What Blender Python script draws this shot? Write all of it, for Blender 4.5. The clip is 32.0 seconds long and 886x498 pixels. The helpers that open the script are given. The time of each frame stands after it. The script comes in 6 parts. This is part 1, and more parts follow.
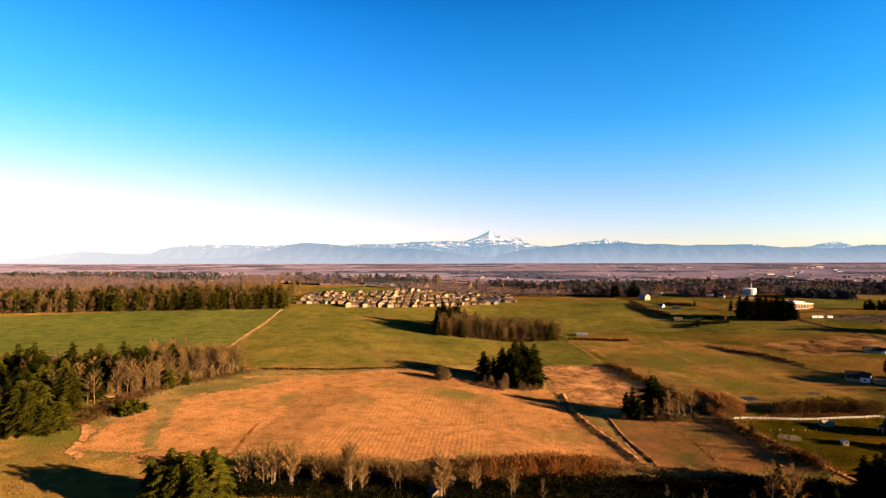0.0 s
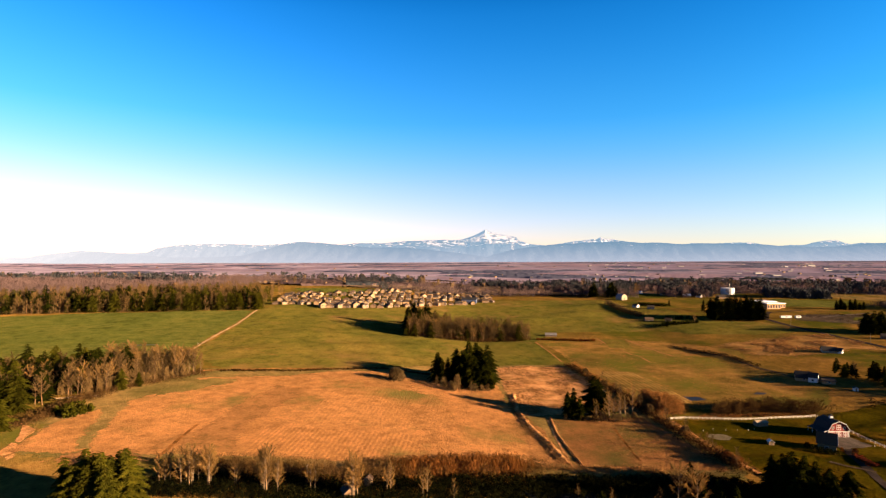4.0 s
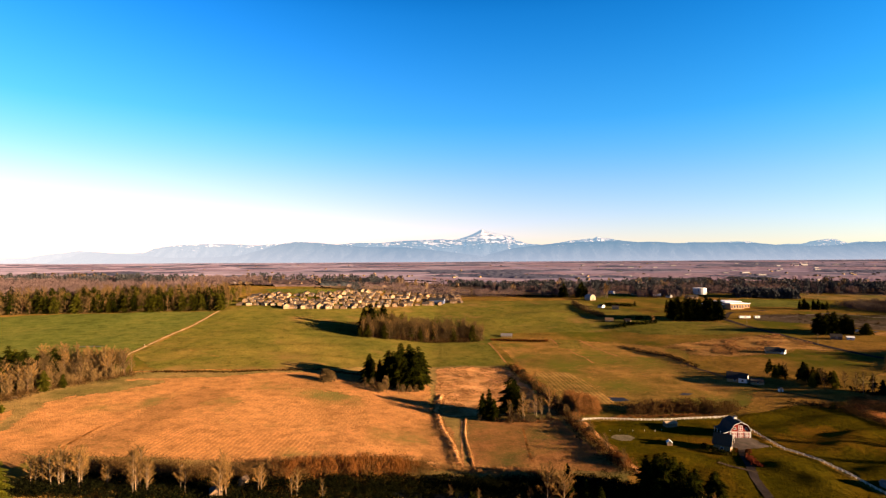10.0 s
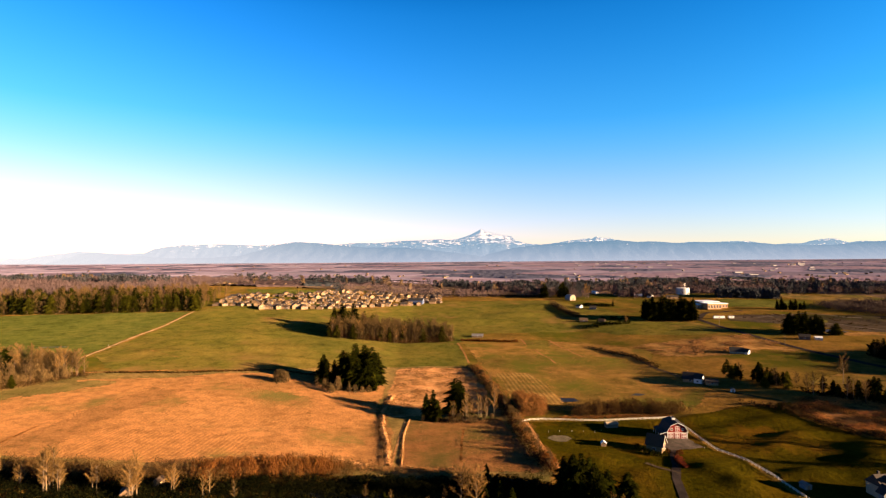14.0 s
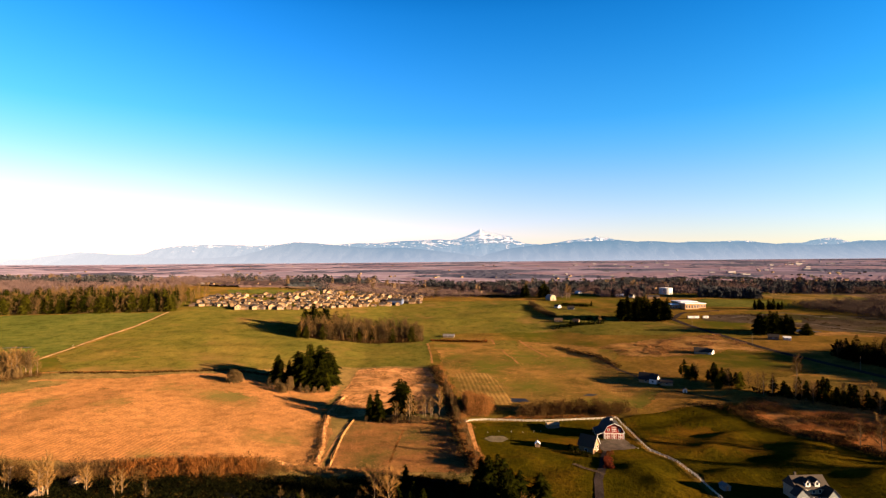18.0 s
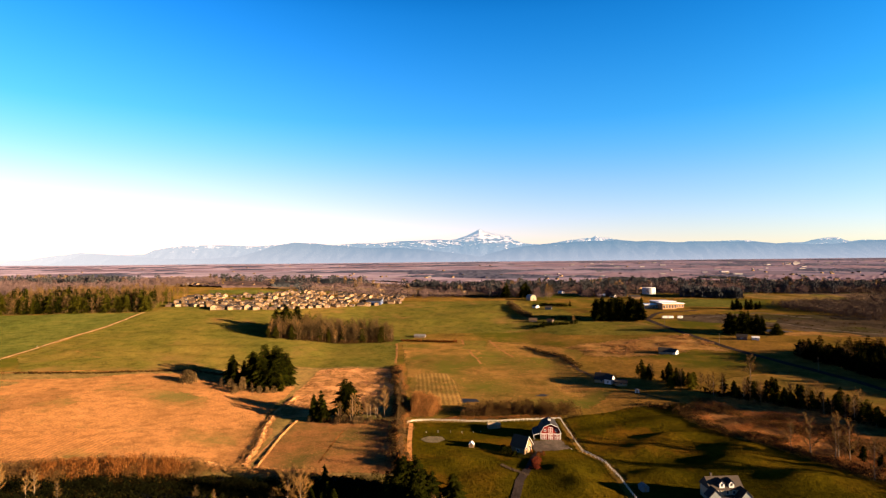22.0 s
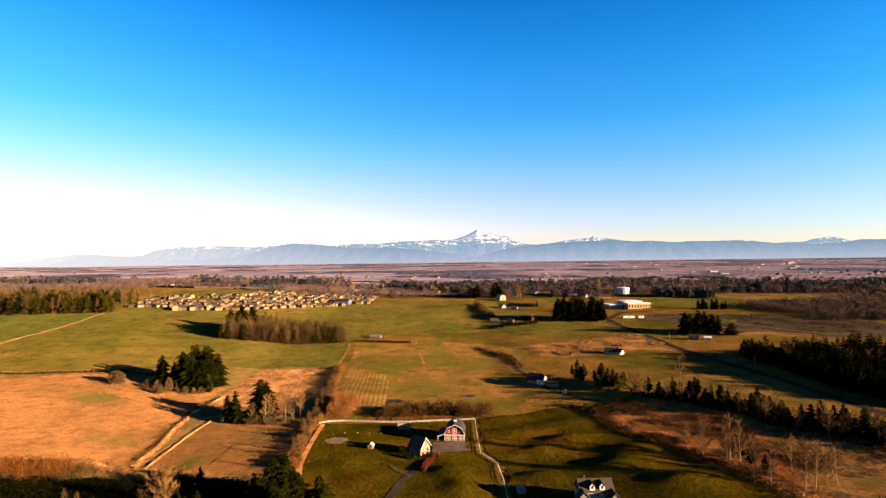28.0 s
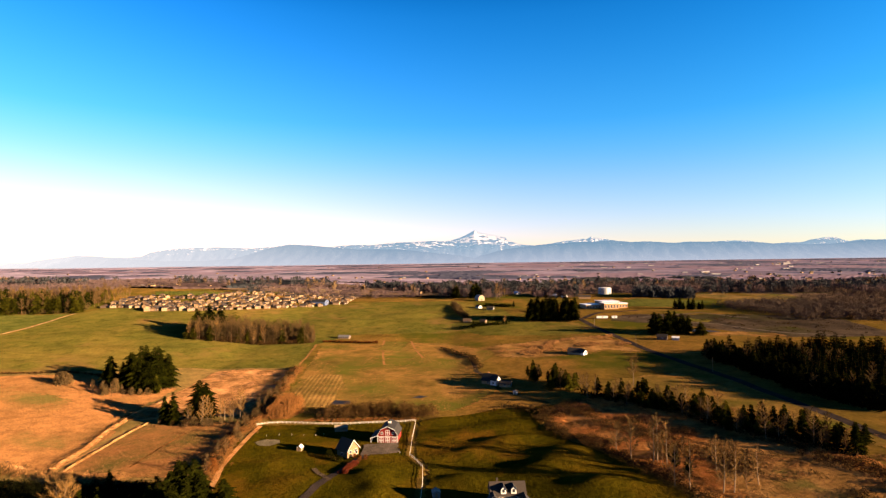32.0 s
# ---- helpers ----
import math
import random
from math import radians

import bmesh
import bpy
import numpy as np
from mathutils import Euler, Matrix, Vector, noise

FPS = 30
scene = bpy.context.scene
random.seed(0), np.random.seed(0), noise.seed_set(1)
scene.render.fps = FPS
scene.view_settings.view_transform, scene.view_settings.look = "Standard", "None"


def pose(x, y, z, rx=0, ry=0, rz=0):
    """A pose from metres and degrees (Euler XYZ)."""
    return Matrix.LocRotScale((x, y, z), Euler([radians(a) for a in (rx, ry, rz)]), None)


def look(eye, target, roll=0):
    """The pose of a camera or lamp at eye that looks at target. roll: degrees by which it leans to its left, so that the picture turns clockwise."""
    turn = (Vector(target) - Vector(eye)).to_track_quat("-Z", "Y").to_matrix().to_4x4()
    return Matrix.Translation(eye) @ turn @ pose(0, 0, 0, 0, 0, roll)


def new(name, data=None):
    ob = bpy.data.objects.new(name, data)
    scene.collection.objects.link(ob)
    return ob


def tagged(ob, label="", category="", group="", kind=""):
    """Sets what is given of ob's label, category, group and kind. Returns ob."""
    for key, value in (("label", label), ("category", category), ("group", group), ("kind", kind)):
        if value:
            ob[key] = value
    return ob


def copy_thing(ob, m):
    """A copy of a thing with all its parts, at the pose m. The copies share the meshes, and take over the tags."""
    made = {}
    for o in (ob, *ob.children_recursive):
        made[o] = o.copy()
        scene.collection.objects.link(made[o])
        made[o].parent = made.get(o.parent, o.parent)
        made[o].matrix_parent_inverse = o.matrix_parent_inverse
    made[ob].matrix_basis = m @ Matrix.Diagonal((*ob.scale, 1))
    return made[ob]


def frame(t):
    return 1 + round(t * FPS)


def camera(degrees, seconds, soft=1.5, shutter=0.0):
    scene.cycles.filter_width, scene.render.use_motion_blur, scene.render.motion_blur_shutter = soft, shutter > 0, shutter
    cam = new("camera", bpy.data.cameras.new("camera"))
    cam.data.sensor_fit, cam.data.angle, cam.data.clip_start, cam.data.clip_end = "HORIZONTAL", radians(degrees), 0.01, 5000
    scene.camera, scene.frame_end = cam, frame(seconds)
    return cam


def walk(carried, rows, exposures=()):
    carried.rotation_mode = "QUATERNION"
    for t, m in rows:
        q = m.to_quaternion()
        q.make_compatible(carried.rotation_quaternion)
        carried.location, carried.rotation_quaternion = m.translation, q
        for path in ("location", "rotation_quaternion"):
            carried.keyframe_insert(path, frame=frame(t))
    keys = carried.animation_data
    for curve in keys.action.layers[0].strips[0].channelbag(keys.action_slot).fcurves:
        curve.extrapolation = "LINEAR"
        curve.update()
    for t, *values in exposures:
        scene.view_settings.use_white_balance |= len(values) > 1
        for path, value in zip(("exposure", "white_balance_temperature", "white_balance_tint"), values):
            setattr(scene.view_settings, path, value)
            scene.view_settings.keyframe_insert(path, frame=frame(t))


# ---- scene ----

# Camera: a drone gliding to the right, about 95 m above the fields.
# Rows: seconds, x, y, z, yaw to the left, pitch up, roll.
PATH = [
    (0, -19.042, 8.517, 96.898, -0.6652, 1.2845, -0.1306),
    (2, -3.257, 4.402, 98.656, -0.7243, 1.1894, -0.1712),
    (4, 13.122, 1.467, 99.916, -0.7266, 1.1271, -0.2118),
    (6, 29.978, -0.549, 100.783, -0.6808, 1.0896, -0.2524),
    (8, 47.207, -1.873, 101.349, -0.5951, 1.0697, -0.2930),
    (10, 64.715, -2.687, 101.690, -0.4775, 1.0615, -0.3336),
    (12, 82.418, -3.141, 101.867, -0.3356, 1.0604, -0.3742),
    (14, 100.244, -3.342, 101.930, -0.1767, 1.0630, -0.4148),
    (16, 118.132, -3.359, 101.912, -0.0077, 1.0669, -0.4554),
    (18, 136.032, -3.224, 101.831, 0.1649, 1.0711, -0.4960),
    (20, 153.905, -2.928, 101.692, 0.3348, 1.0757, -0.5366),
    (22, 171.721, -2.425, 101.486, 0.4962, 1.0820, -0.5772),
    (24, 189.464, -1.630, 101.190, 0.6436, 1.0925, -0.6178),
    (26, 207.127, -0.418, 100.763, 0.7718, 1.1108, -0.6584),
    (28, 224.715, 1.371, 100.155, 0.8760, 1.1420, -0.6990),
    (30, 242.242, 3.941, 99.298, 0.9517, 1.1920, -0.7395),
    (32, 259.735, 7.530, 98.110, 0.9949, 1.2681, -0.7801),
]


def drone(x, y, z, yaw, pitch, roll):
    a, b = radians(yaw), radians(pitch)
    eye = Vector((x, y, z))
    ahead = Vector((-math.sin(a) * math.cos(b), math.cos(a) * math.cos(b), math.sin(b)))
    return look(eye, eye + ahead * 10, roll)


cam = camera(80.0, 32.0, 1.25)
walk(cam, [(r[0], drone(*r[1:])) for r in PATH])

# ---- sun, sky ----
SUN_DIR = Vector((0.92, -0.34, 0.19)).normalized()
sun_data = bpy.data.lights.new("sun", "SUN")
sun_data.energy, sun_data.angle, sun_data.color = 5.0, radians(0.6), (1.0, 0.65, 0.36)
sun = new("sun", sun_data)
sun.matrix_world = look(SUN_DIR * 1000, (0, 0, 0))

world = bpy.data.worlds.new("sky")
scene.world = world
world.use_nodes = True
wn, wl = world.node_tree.nodes, world.node_tree.links
wn.clear()
sky = wn.new("ShaderNodeTexSky")
sky.sky_type, sky.sun_disc = "NISHITA", False
sky.sun_elevation = math.asin(SUN_DIR.z)
sky.sun_rotation = math.atan2(SUN_DIR.x, SUN_DIR.y)
sky.altitude, sky.air_density, sky.dust_density, sky.ozone_density = 50, 1.0, 0.08, 3.0
back = wn.new("ShaderNodeBackground")
back.inputs["Strength"].default_value = 0.0535
wout = wn.new("ShaderNodeOutputWorld")
# Winter air: deep blue overhead, pale haze low down.
way = wn.new("ShaderNodeTexCoord")
sep = wn.new("ShaderNodeSeparateXYZ")
wl.new(way.outputs["Generated"], sep.inputs[0])
air = wn.new("ShaderNodeValToRGB")
air.color_ramp.interpolation = "B_SPLINE"
stops = [(0.0, (0.61, 0.475, 0.56)), (0.06, (0.61, 0.482, 0.61)), (0.135, (0.45, 0.485, 0.6)), (0.19, (0.26, 0.49, 0.66)), (0.25, (0.12, 0.48, 0.7)), (0.42, (0.012, 0.38, 0.7)), (0.52, (0.007, 0.16, 0.34)), (0.66, (0.004, 0.06, 0.14)), (1.0, (0.002, 0.025, 0.07))]
while len(air.color_ramp.elements) < len(stops):
    air.color_ramp.elements.new(0.5)
for k, (p, c) in zip(air.color_ramp.elements, stops):
    k.position, k.color = p, (*c, 1)
wl.new(sep.outputs[2], air.inputs[0])
tint = wn.new("ShaderNodeMix")
tint.data_type, tint.blend_type = "RGBA", "MULTIPLY"
tint.inputs[0].default_value = 1.0
wl.new(sky.outputs[0], tint.inputs[6])
wl.new(air.outputs[0], tint.inputs[7])
# Haze towards the west, clearer air towards the east.
side = wn.new("ShaderNodeMapRange")
side.interpolation_type = "SMOOTHSTEP"
side.inputs[1].default_value, side.inputs[2].default_value = -0.75, 0.75
wl.new(sep.outputs[0], side.inputs[0])
hue = wn.new("ShaderNodeMix")
hue.data_type = "RGBA"
hue.inputs[6].default_value, hue.inputs[7].default_value = (1.3, 0.93, 0.92, 1), (0.76, 0.87, 0.84, 1)
wl.new(side.outputs[0], hue.inputs[0])
haze = wn.new("ShaderNodeMix")
haze.data_type, haze.blend_type = "RGBA", "MULTIPLY"
haze.inputs[0].default_value = 1.0
wl.new(tint.outputs[2], haze.inputs[6])
wl.new(hue.outputs[2], haze.inputs[7])
wl.new(haze.outputs[2], back.inputs[0])
wl.new(back.outputs[0], wout.inputs[0])
scene.view_settings.exposure = 3.35


# ---- materials ----
def nodes_of(name):
    m = bpy.data.materials.new(name)
    m.use_nodes = True
    nt = m.node_tree
    return m, nt.nodes, nt.links, nt.nodes["Principled BSDF"]


def noise_node(n, l, vec, scale, detail=4.0, rough=0.6):
    t = n.new("ShaderNodeTexNoise")
    t.inputs["Scale"].default_value, t.inputs["Detail"].default_value, t.inputs["Roughness"].default_value = scale, detail, rough
    l.new(vec, t.inputs["Vector"])
    return t.outputs["Fac"]


def ramp(n, l, fac, stops):
    r = n.new("ShaderNodeValToRGB")
    e = r.color_ramp.elements
    while len(e) < len(stops):
        e.new(0.5)
    for k, (p, c) in zip(e, stops):
        k.position, k.color = p, (*c, 1)
    l.new(fac, r.inputs[0])
    return r.outputs[0]


def mix(n, l, fac, a, b, kind="MIX"):
    m = n.new("ShaderNodeMix")
    m.data_type, m.blend_type = "RGBA", kind
    for v, s in ((fac, m.inputs[0]), (a, m.inputs[6]), (b, m.inputs[7])):
        if isinstance(v, (int, float)):
            s.default_value = v
        elif isinstance(v, tuple):
            s.default_value = (*v, 1)
        else:
            l.new(v, s)
    return m.outputs[2]


def bumped(n, l, bsdf, height, strength, distance):
    b = n.new("ShaderNodeBump")
    b.inputs["Strength"].default_value, b.inputs["Distance"].default_value = strength, distance
    l.new(height, b.inputs["Height"])
    l.new(b.outputs[0], bsdf.inputs["Normal"])


def land(name, dark, mid, light, big=0.02, small=0.5, patch=None, patch_scale=0.012, patch_at=0.55, rows=None, bump=0.6):
    """Ground cover: three tones at two scales, patches of a fourth, optional mown rows (turn in degrees, spacing in metres)."""
    m, n, l, b = nodes_of(name)
    g = n.new("ShaderNodeNewGeometry").outputs["Position"]
    large = noise_node(n, l, g, big, 5, 0.62)
    base = ramp(n, l, large, [(0.3, dark), (0.5, mid), (0.7, light)])
    fine = noise_node(n, l, g, small, 6, 0.7)
    base = mix(n, l, 0.5, base, ramp(n, l, fine, [(0.3, (0.3, 0.3, 0.3)), (0.5, (0.92, 0.92, 0.92)), (0.68, (1.4, 1.4, 1.35))]), "MULTIPLY")
    middle = noise_node(n, l, g, small * 0.16, 4, 0.6)
    base = mix(n, l, 0.6, base, ramp(n, l, middle, [(0.3, (0.42, 0.46, 0.44)), (0.5, (1, 1, 1)), (0.7, (1.38, 1.3, 1.3))]), "MULTIPLY")
    if patch:
        where = ramp(n, l, noise_node(n, l, g, patch_scale, 6, 0.6), [(patch_at, (0, 0, 0)), (patch_at + 0.12, (1, 1, 1))])
        base = mix(n, l, where, base, patch)
    if rows:
        turn = n.new("ShaderNodeVectorRotate")
        turn.rotation_type = "Z_AXIS"
        turn.inputs["Angle"].default_value = radians(rows[0])
        l.new(g, turn.inputs["Vector"])
        w = n.new("ShaderNodeTexWave")
        w.inputs["Scale"].default_value = 0.314 / rows[1]
        w.inputs["Distortion"].default_value, w.inputs["Detail"].default_value = 1.2, 3
        w.inputs["Detail Scale"].default_value = 0.6
        l.new(turn.outputs[0], w.inputs["Vector"])
        base = mix(n, l, rows[2], base, ramp(n, l, w.outputs["Fac"], [(0.2, (0.6, 0.58, 0.55)), (0.8, (1.15, 1.15, 1.1))]), "MULTIPLY")
    l.new(base, b.inputs["Base Color"])
    b.inputs["Roughness"].default_value, b.inputs["Specular IOR Level"].default_value = 1.0, 0.0
    b.inputs["Diffuse Roughness"].default_value = 0.3
    bumped(n, l, b, fine, min(1, bump * 1.5), 1.1)
    # Margins thin out among the neighbouring grass.
    inner = n.new("ShaderNodeAttribute")
    inner.attribute_name = "inner"
    sway = n.new("ShaderNodeMath")
    sway.operation = "MULTIPLY_ADD"
    l.new(noise_node(n, l, g, 0.35, 5, 0.7), sway.inputs[0])
    sway.inputs[1].default_value = 1.5
    l.new(inner.outputs["Fac"], sway.inputs[2])
    cover = n.new("ShaderNodeMapRange")
    cover.inputs[1].default_value, cover.inputs[2].default_value = 1.08, 1.12
    l.new(sway.outputs[0], cover.inputs[0])
    l.new(cover.outputs[0], b.inputs["Alpha"])
    return m


def leafy(name, dark, light, scale=0.6, rough=0.8, vary=0.35):
    """Foliage, bark and twigs: two tones by noise, varied from plant to plant."""
    m, n, l, b = nodes_of(name)
    g = n.new("ShaderNodeNewGeometry").outputs["Position"]
    info = n.new("ShaderNodeObjectInfo").outputs["Random"]
    base = ramp(n, l, noise_node(n, l, g, scale, 4, 0.7), [(0.3, dark), (0.7, light)])
    lo, hi = 1 - vary, 1 + vary
    base = mix(n, l, 1.0, base, ramp(n, l, info, [(0, (lo, lo, lo)), (0.5, (1, 1, 1)), (1, (hi, hi * 0.94, hi * 0.85))]), "MULTIPLY")
    l.new(base, b.inputs["Base Color"])
    b.inputs["Roughness"].default_value, b.inputs["Specular IOR Level"].default_value = rough, 0.0
    return m


def solid(name, colour, rough=0.6, metal=0.0, scale=1.2, vary=0.18, spec=0.12, bump=0.0):
    """Paint, timber, render, metal: one colour, weathered at two scales."""
    m, n, l, b = nodes_of(name)
    c = n.new("ShaderNodeTexCoord").outputs["Object"]
    info = n.new("ShaderNodeObjectInfo").outputs["Random"]
    lo = tuple(v * (1 - vary) for v in colour)
    hi = tuple(min(1, v * (1 + vary)) for v in colour)
    fine = noise_node(n, l, c, scale * 6, 5, 0.7)
    base = ramp(n, l, noise_node(n, l, c, scale, 4), [(0.3, lo), (0.7, hi)])
    base = mix(n, l, 0.3, base, ramp(n, l, fine, [(0.3, (0.7, 0.7, 0.7)), (0.7, (1.15, 1.15, 1.15))]), "MULTIPLY")
    base = mix(n, l, 0.5, base, ramp(n, l, info, [(0, (0.8, 0.8, 0.8)), (1, (1.1, 1.1, 1.08))]), "MULTIPLY")
    l.new(base, b.inputs["Base Color"])
    b.inputs["Roughness"].default_value, b.inputs["Metallic"].default_value = rough, metal
    b.inputs["Specular IOR Level"].default_value = spec
    if bump:
        bumped(n, l, b, fine, bump, 0.05)
    return m


M_GROUND = land("rough_pasture", (0.04347, 0.03244, 0.006825), (0.08211, 0.04979, 0.01103), (0.1208, 0.06412, 0.01575), 0.012, 0.35, (0.03284, 0.03319, 0.004725), 0.009, 0.5)
# Mauve-blue ground: distance haze is mixed into the base colour.
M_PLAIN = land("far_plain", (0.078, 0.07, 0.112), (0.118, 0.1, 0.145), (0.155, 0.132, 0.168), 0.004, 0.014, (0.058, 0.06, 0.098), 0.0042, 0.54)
M_VALE = land("vale_grass", (0.05, 0.037, 0.024), (0.082, 0.056, 0.034), (0.12, 0.08, 0.046), 0.006, 0.05, (0.055, 0.05, 0.02), 0.006, 0.56)
M_TAN = land("dry_hay", (0.0922, 0.05175, 0.0185), (0.1646, 0.07845, 0.02812), (0.214, 0.1018, 0.037), 0.022, 0.9, (0.06997, 0.05508, 0.01628), 0.02, 0.56)
M_PADDOCK = land("paddock_grass", (0.08849, 0.04401, 0.01632), (0.1234, 0.05696, 0.02039), (0.1487, 0.06989, 0.02583), 0.022, 0.9, (0.05074, 0.04164, 0.01175), 0.014, 0.51)
M_VERGE = land("orange_grass", (0.05, 0.029, 0.009), (0.11, 0.06, 0.019), (0.175, 0.098, 0.035), 0.05, 0.5, (0.05, 0.042, 0.011), 0.03, 0.55, bump=1.0)
M_TAN_ROWS = land("mown_hay", (0.1495, 0.0719, 0.02643), (0.1837, 0.08704, 0.03147), (0.2137, 0.1021, 0.03776), 0.022, 0.9, (0.06857, 0.05783, 0.01632), 0.02, 0.62, rows=(6, 2.3, 0.36))
M_TAN_FAINT = land("raked_hay", (0.1282, 0.064, 0.02329), (0.171, 0.0827, 0.02958), (0.2009, 0.09706, 0.03588), 0.022, 0.9, (0.06857, 0.05783, 0.01632), 0.014, 0.52, rows=(6, 2.3, 0.18))
M_STRAW = leafy("straw", (0.09467, 0.04757, 0.01628), (0.1935, 0.09848, 0.03552), 0.5)
M_TAN_GREEN = land("grazed_stubble", (0.056, 0.046, 0.0145), (0.09, 0.063, 0.021), (0.132, 0.08, 0.03), 0.03, 0.7, (0.046, 0.045, 0.0115), 0.02, 0.54)
M_TRACK = land("worn_track", (0.11, 0.076, 0.04), (0.155, 0.106, 0.056), (0.2, 0.138, 0.074), 0.08, 0.8, bump=0.4)
M_TAN_DULL = land("dull_stubble", (0.08232, 0.04524, 0.01628), (0.126, 0.0624, 0.02294), (0.168, 0.078, 0.0296), 0.035, 0.7, (0.05712, 0.0468, 0.01332), 0.03, 0.57)
M_TUSSOCK = land("tussock_grass", (0.115, 0.05472, 0.02), (0.2185, 0.1105, 0.04363), (0.2875, 0.1554, 0.06817), 0.1, 0.5, (0.0805, 0.04223, 0.01455), 0.07, 0.58, bump=1.0)
M_GREEN = land("winter_wheat", (0.03698, 0.03819, 0.00756), (0.05482, 0.04875, 0.009576), (0.08416, 0.06013, 0.01411), 0.014, 0.6, (0.09566, 0.0577, 0.01814), 0.016, 0.56)
M_GREEN_L = land("green_crop", (0.03429, 0.0405, 0.008262), (0.04318, 0.0481, 0.01021), (0.05588, 0.05401, 0.01215), 0.012, 0.6)
M_LAWN = land("lawn", (0.0132, 0.01215, 0.0007957), (0.02545, 0.02016, 0.001368), (0.04405, 0.02667, 0.002239), 0.03, 0.4, (0.06069, 0.03024, 0.003357), 0.02, 0.58)
M_BROWN = land("bracken", (0.0312, 0.0144, 0.0048), (0.1128, 0.0492, 0.0144), (0.228, 0.108, 0.0348), 0.09, 0.5, (0.06, 0.0456, 0.012), 0.03, 0.58, bump=1.0)
M_PALE = land("pale_pasture", (0.052, 0.04, 0.0095), (0.092, 0.058, 0.0145), (0.145, 0.077, 0.0225), 0.025, 0.6, (0.05, 0.048, 0.0085), 0.016, 0.5)
M_FURROW = land("furrowed_stubble", (0.075, 0.05, 0.014), (0.12, 0.075, 0.022), (0.16, 0.098, 0.032), 0.03, 0.7, (0.05, 0.047, 0.011), 0.02, 0.56, rows=(-4, 3.2, 0.6))
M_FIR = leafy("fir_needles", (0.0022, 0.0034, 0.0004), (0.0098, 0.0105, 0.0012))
# Darker copy of the fir needles, with shade put into the colour.
M_FIR_SHADED = leafy("spruce_needles", (0.0012, 0.0018, 0.0005), (0.0052, 0.0056, 0.001))
# Leaves blackened in the colour itself, for growth in deep shade.
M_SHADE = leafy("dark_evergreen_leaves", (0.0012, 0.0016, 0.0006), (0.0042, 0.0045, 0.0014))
# Olive green, paler than the fir needles: low sunlight is put into the colour.
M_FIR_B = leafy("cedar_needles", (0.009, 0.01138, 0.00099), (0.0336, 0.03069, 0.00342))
M_BARK = leafy("brown_bark", (0.03488, 0.0225, 0.01333), (0.09616, 0.05806, 0.03128), 2.0)
M_PALE_BARK = leafy("pale_bark", (0.066, 0.047, 0.03), (0.135, 0.1, 0.064), 2.0)
M_TWIG = leafy("bare_twigs", (0.02244, 0.01598, 0.00686), (0.06864, 0.04488, 0.01855), 0.8)
M_TWIG_PALE = leafy("pale_twigs", (0.04802, 0.02903, 0.009677), (0.1176, 0.06935, 0.02344), 0.8)
M_TWIG_RED = leafy("red_twigs", (0.0382, 0.0142, 0.0038), (0.0983, 0.0382, 0.0098), 0.8)
M_TWIG_RUST = leafy("rust_twigs", (0.0975, 0.03628, 0.0105), (0.2844, 0.1148, 0.035), 0.4)
# Far woods, paled and blued in the colour itself to look hazy.
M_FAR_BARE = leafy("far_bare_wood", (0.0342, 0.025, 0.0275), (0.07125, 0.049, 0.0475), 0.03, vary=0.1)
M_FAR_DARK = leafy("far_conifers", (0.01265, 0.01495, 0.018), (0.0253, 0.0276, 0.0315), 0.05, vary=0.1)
M_EAST = leafy("alder_wood", (0.024, 0.018, 0.0155), (0.046, 0.034, 0.027), 0.05, vary=0.1)
M_BRAMBLE = leafy("bramble", (0.007, 0.0048, 0.0022), (0.03, 0.0175, 0.0068), 0.8)
M_HEDGE = leafy("rusty_hedge_twigs", (0.04, 0.019, 0.0065), (0.118, 0.055, 0.0175), 0.5)
M_RUSSET = leafy("russet_hedge_leaves", (0.042, 0.0105, 0.005), (0.1, 0.023, 0.0105), 0.8)
M_THICKET = leafy("thicket_stems", (0.018, 0.0105, 0.004), (0.062, 0.034, 0.0115), 0.8)

# ---- land ----
KNEES = [(-2000, 3.5), (150, 4.0), (250, 4.5), (330, 5.5), (450, 8.0), (540, 11.5), (590, 14), (680, 24.0), (810, 37.0), (1000, 39.0),
         (1500, 46.0), (3000, 63.0), (4600, 78.0), (5400, 80.0)]
KY, KZ = np.array(KNEES).T
# Low swells on the lawns: x, y, height, spread along and across.
SWELLS = [(262, 232, 2.9, 12, 7), (285, 275, 3.0, 15, 6), (310, 255, 2.6, 12, 7), (255, 312, 1.9, 14, 7), (320, 220, 3.2, 14, 8), (175, 250, 1.9, 14, 7), (228, 225, 2.1, 8, 10), (180, 205, 1.6, 14, 7), (268, 262, 2.6, 16, 7), (300, 240, 2.9, 18, 8), (262, 290, 1.6, 18, 8), (222, 238, 2.2, 9, 7), (290, 300, 1.6, 20, 9), (190, 232, 1.1, 14, 8), (-60, 482, 3.6, 46, 10), (-120, 530, 3.4, 44, 11), (20, 505, 3.2, 40, 10), (-30, 446, 2.6, 34, 8), (-125, 450, 2.8, 30, 8), (-150, 495, 1.8, 24, 12), (-80, 425, 1.6, 26, 9), (-20, 530, 2.2, 34, 12), (60, 475, 1.4, 30, 9), (200, 700, 4.0, 40, 14), (140, 665, 3.6, 44, 12), (230, 760, 2.4, 34, 15), (90, 720, 2.2, 40, 15), (200, 480, 1.4, 36, 12), (230, 420, 1.3, 36, 11), (175, 520, 1.2, 20, 10), (250, 470, 1.4, 20, 10)]


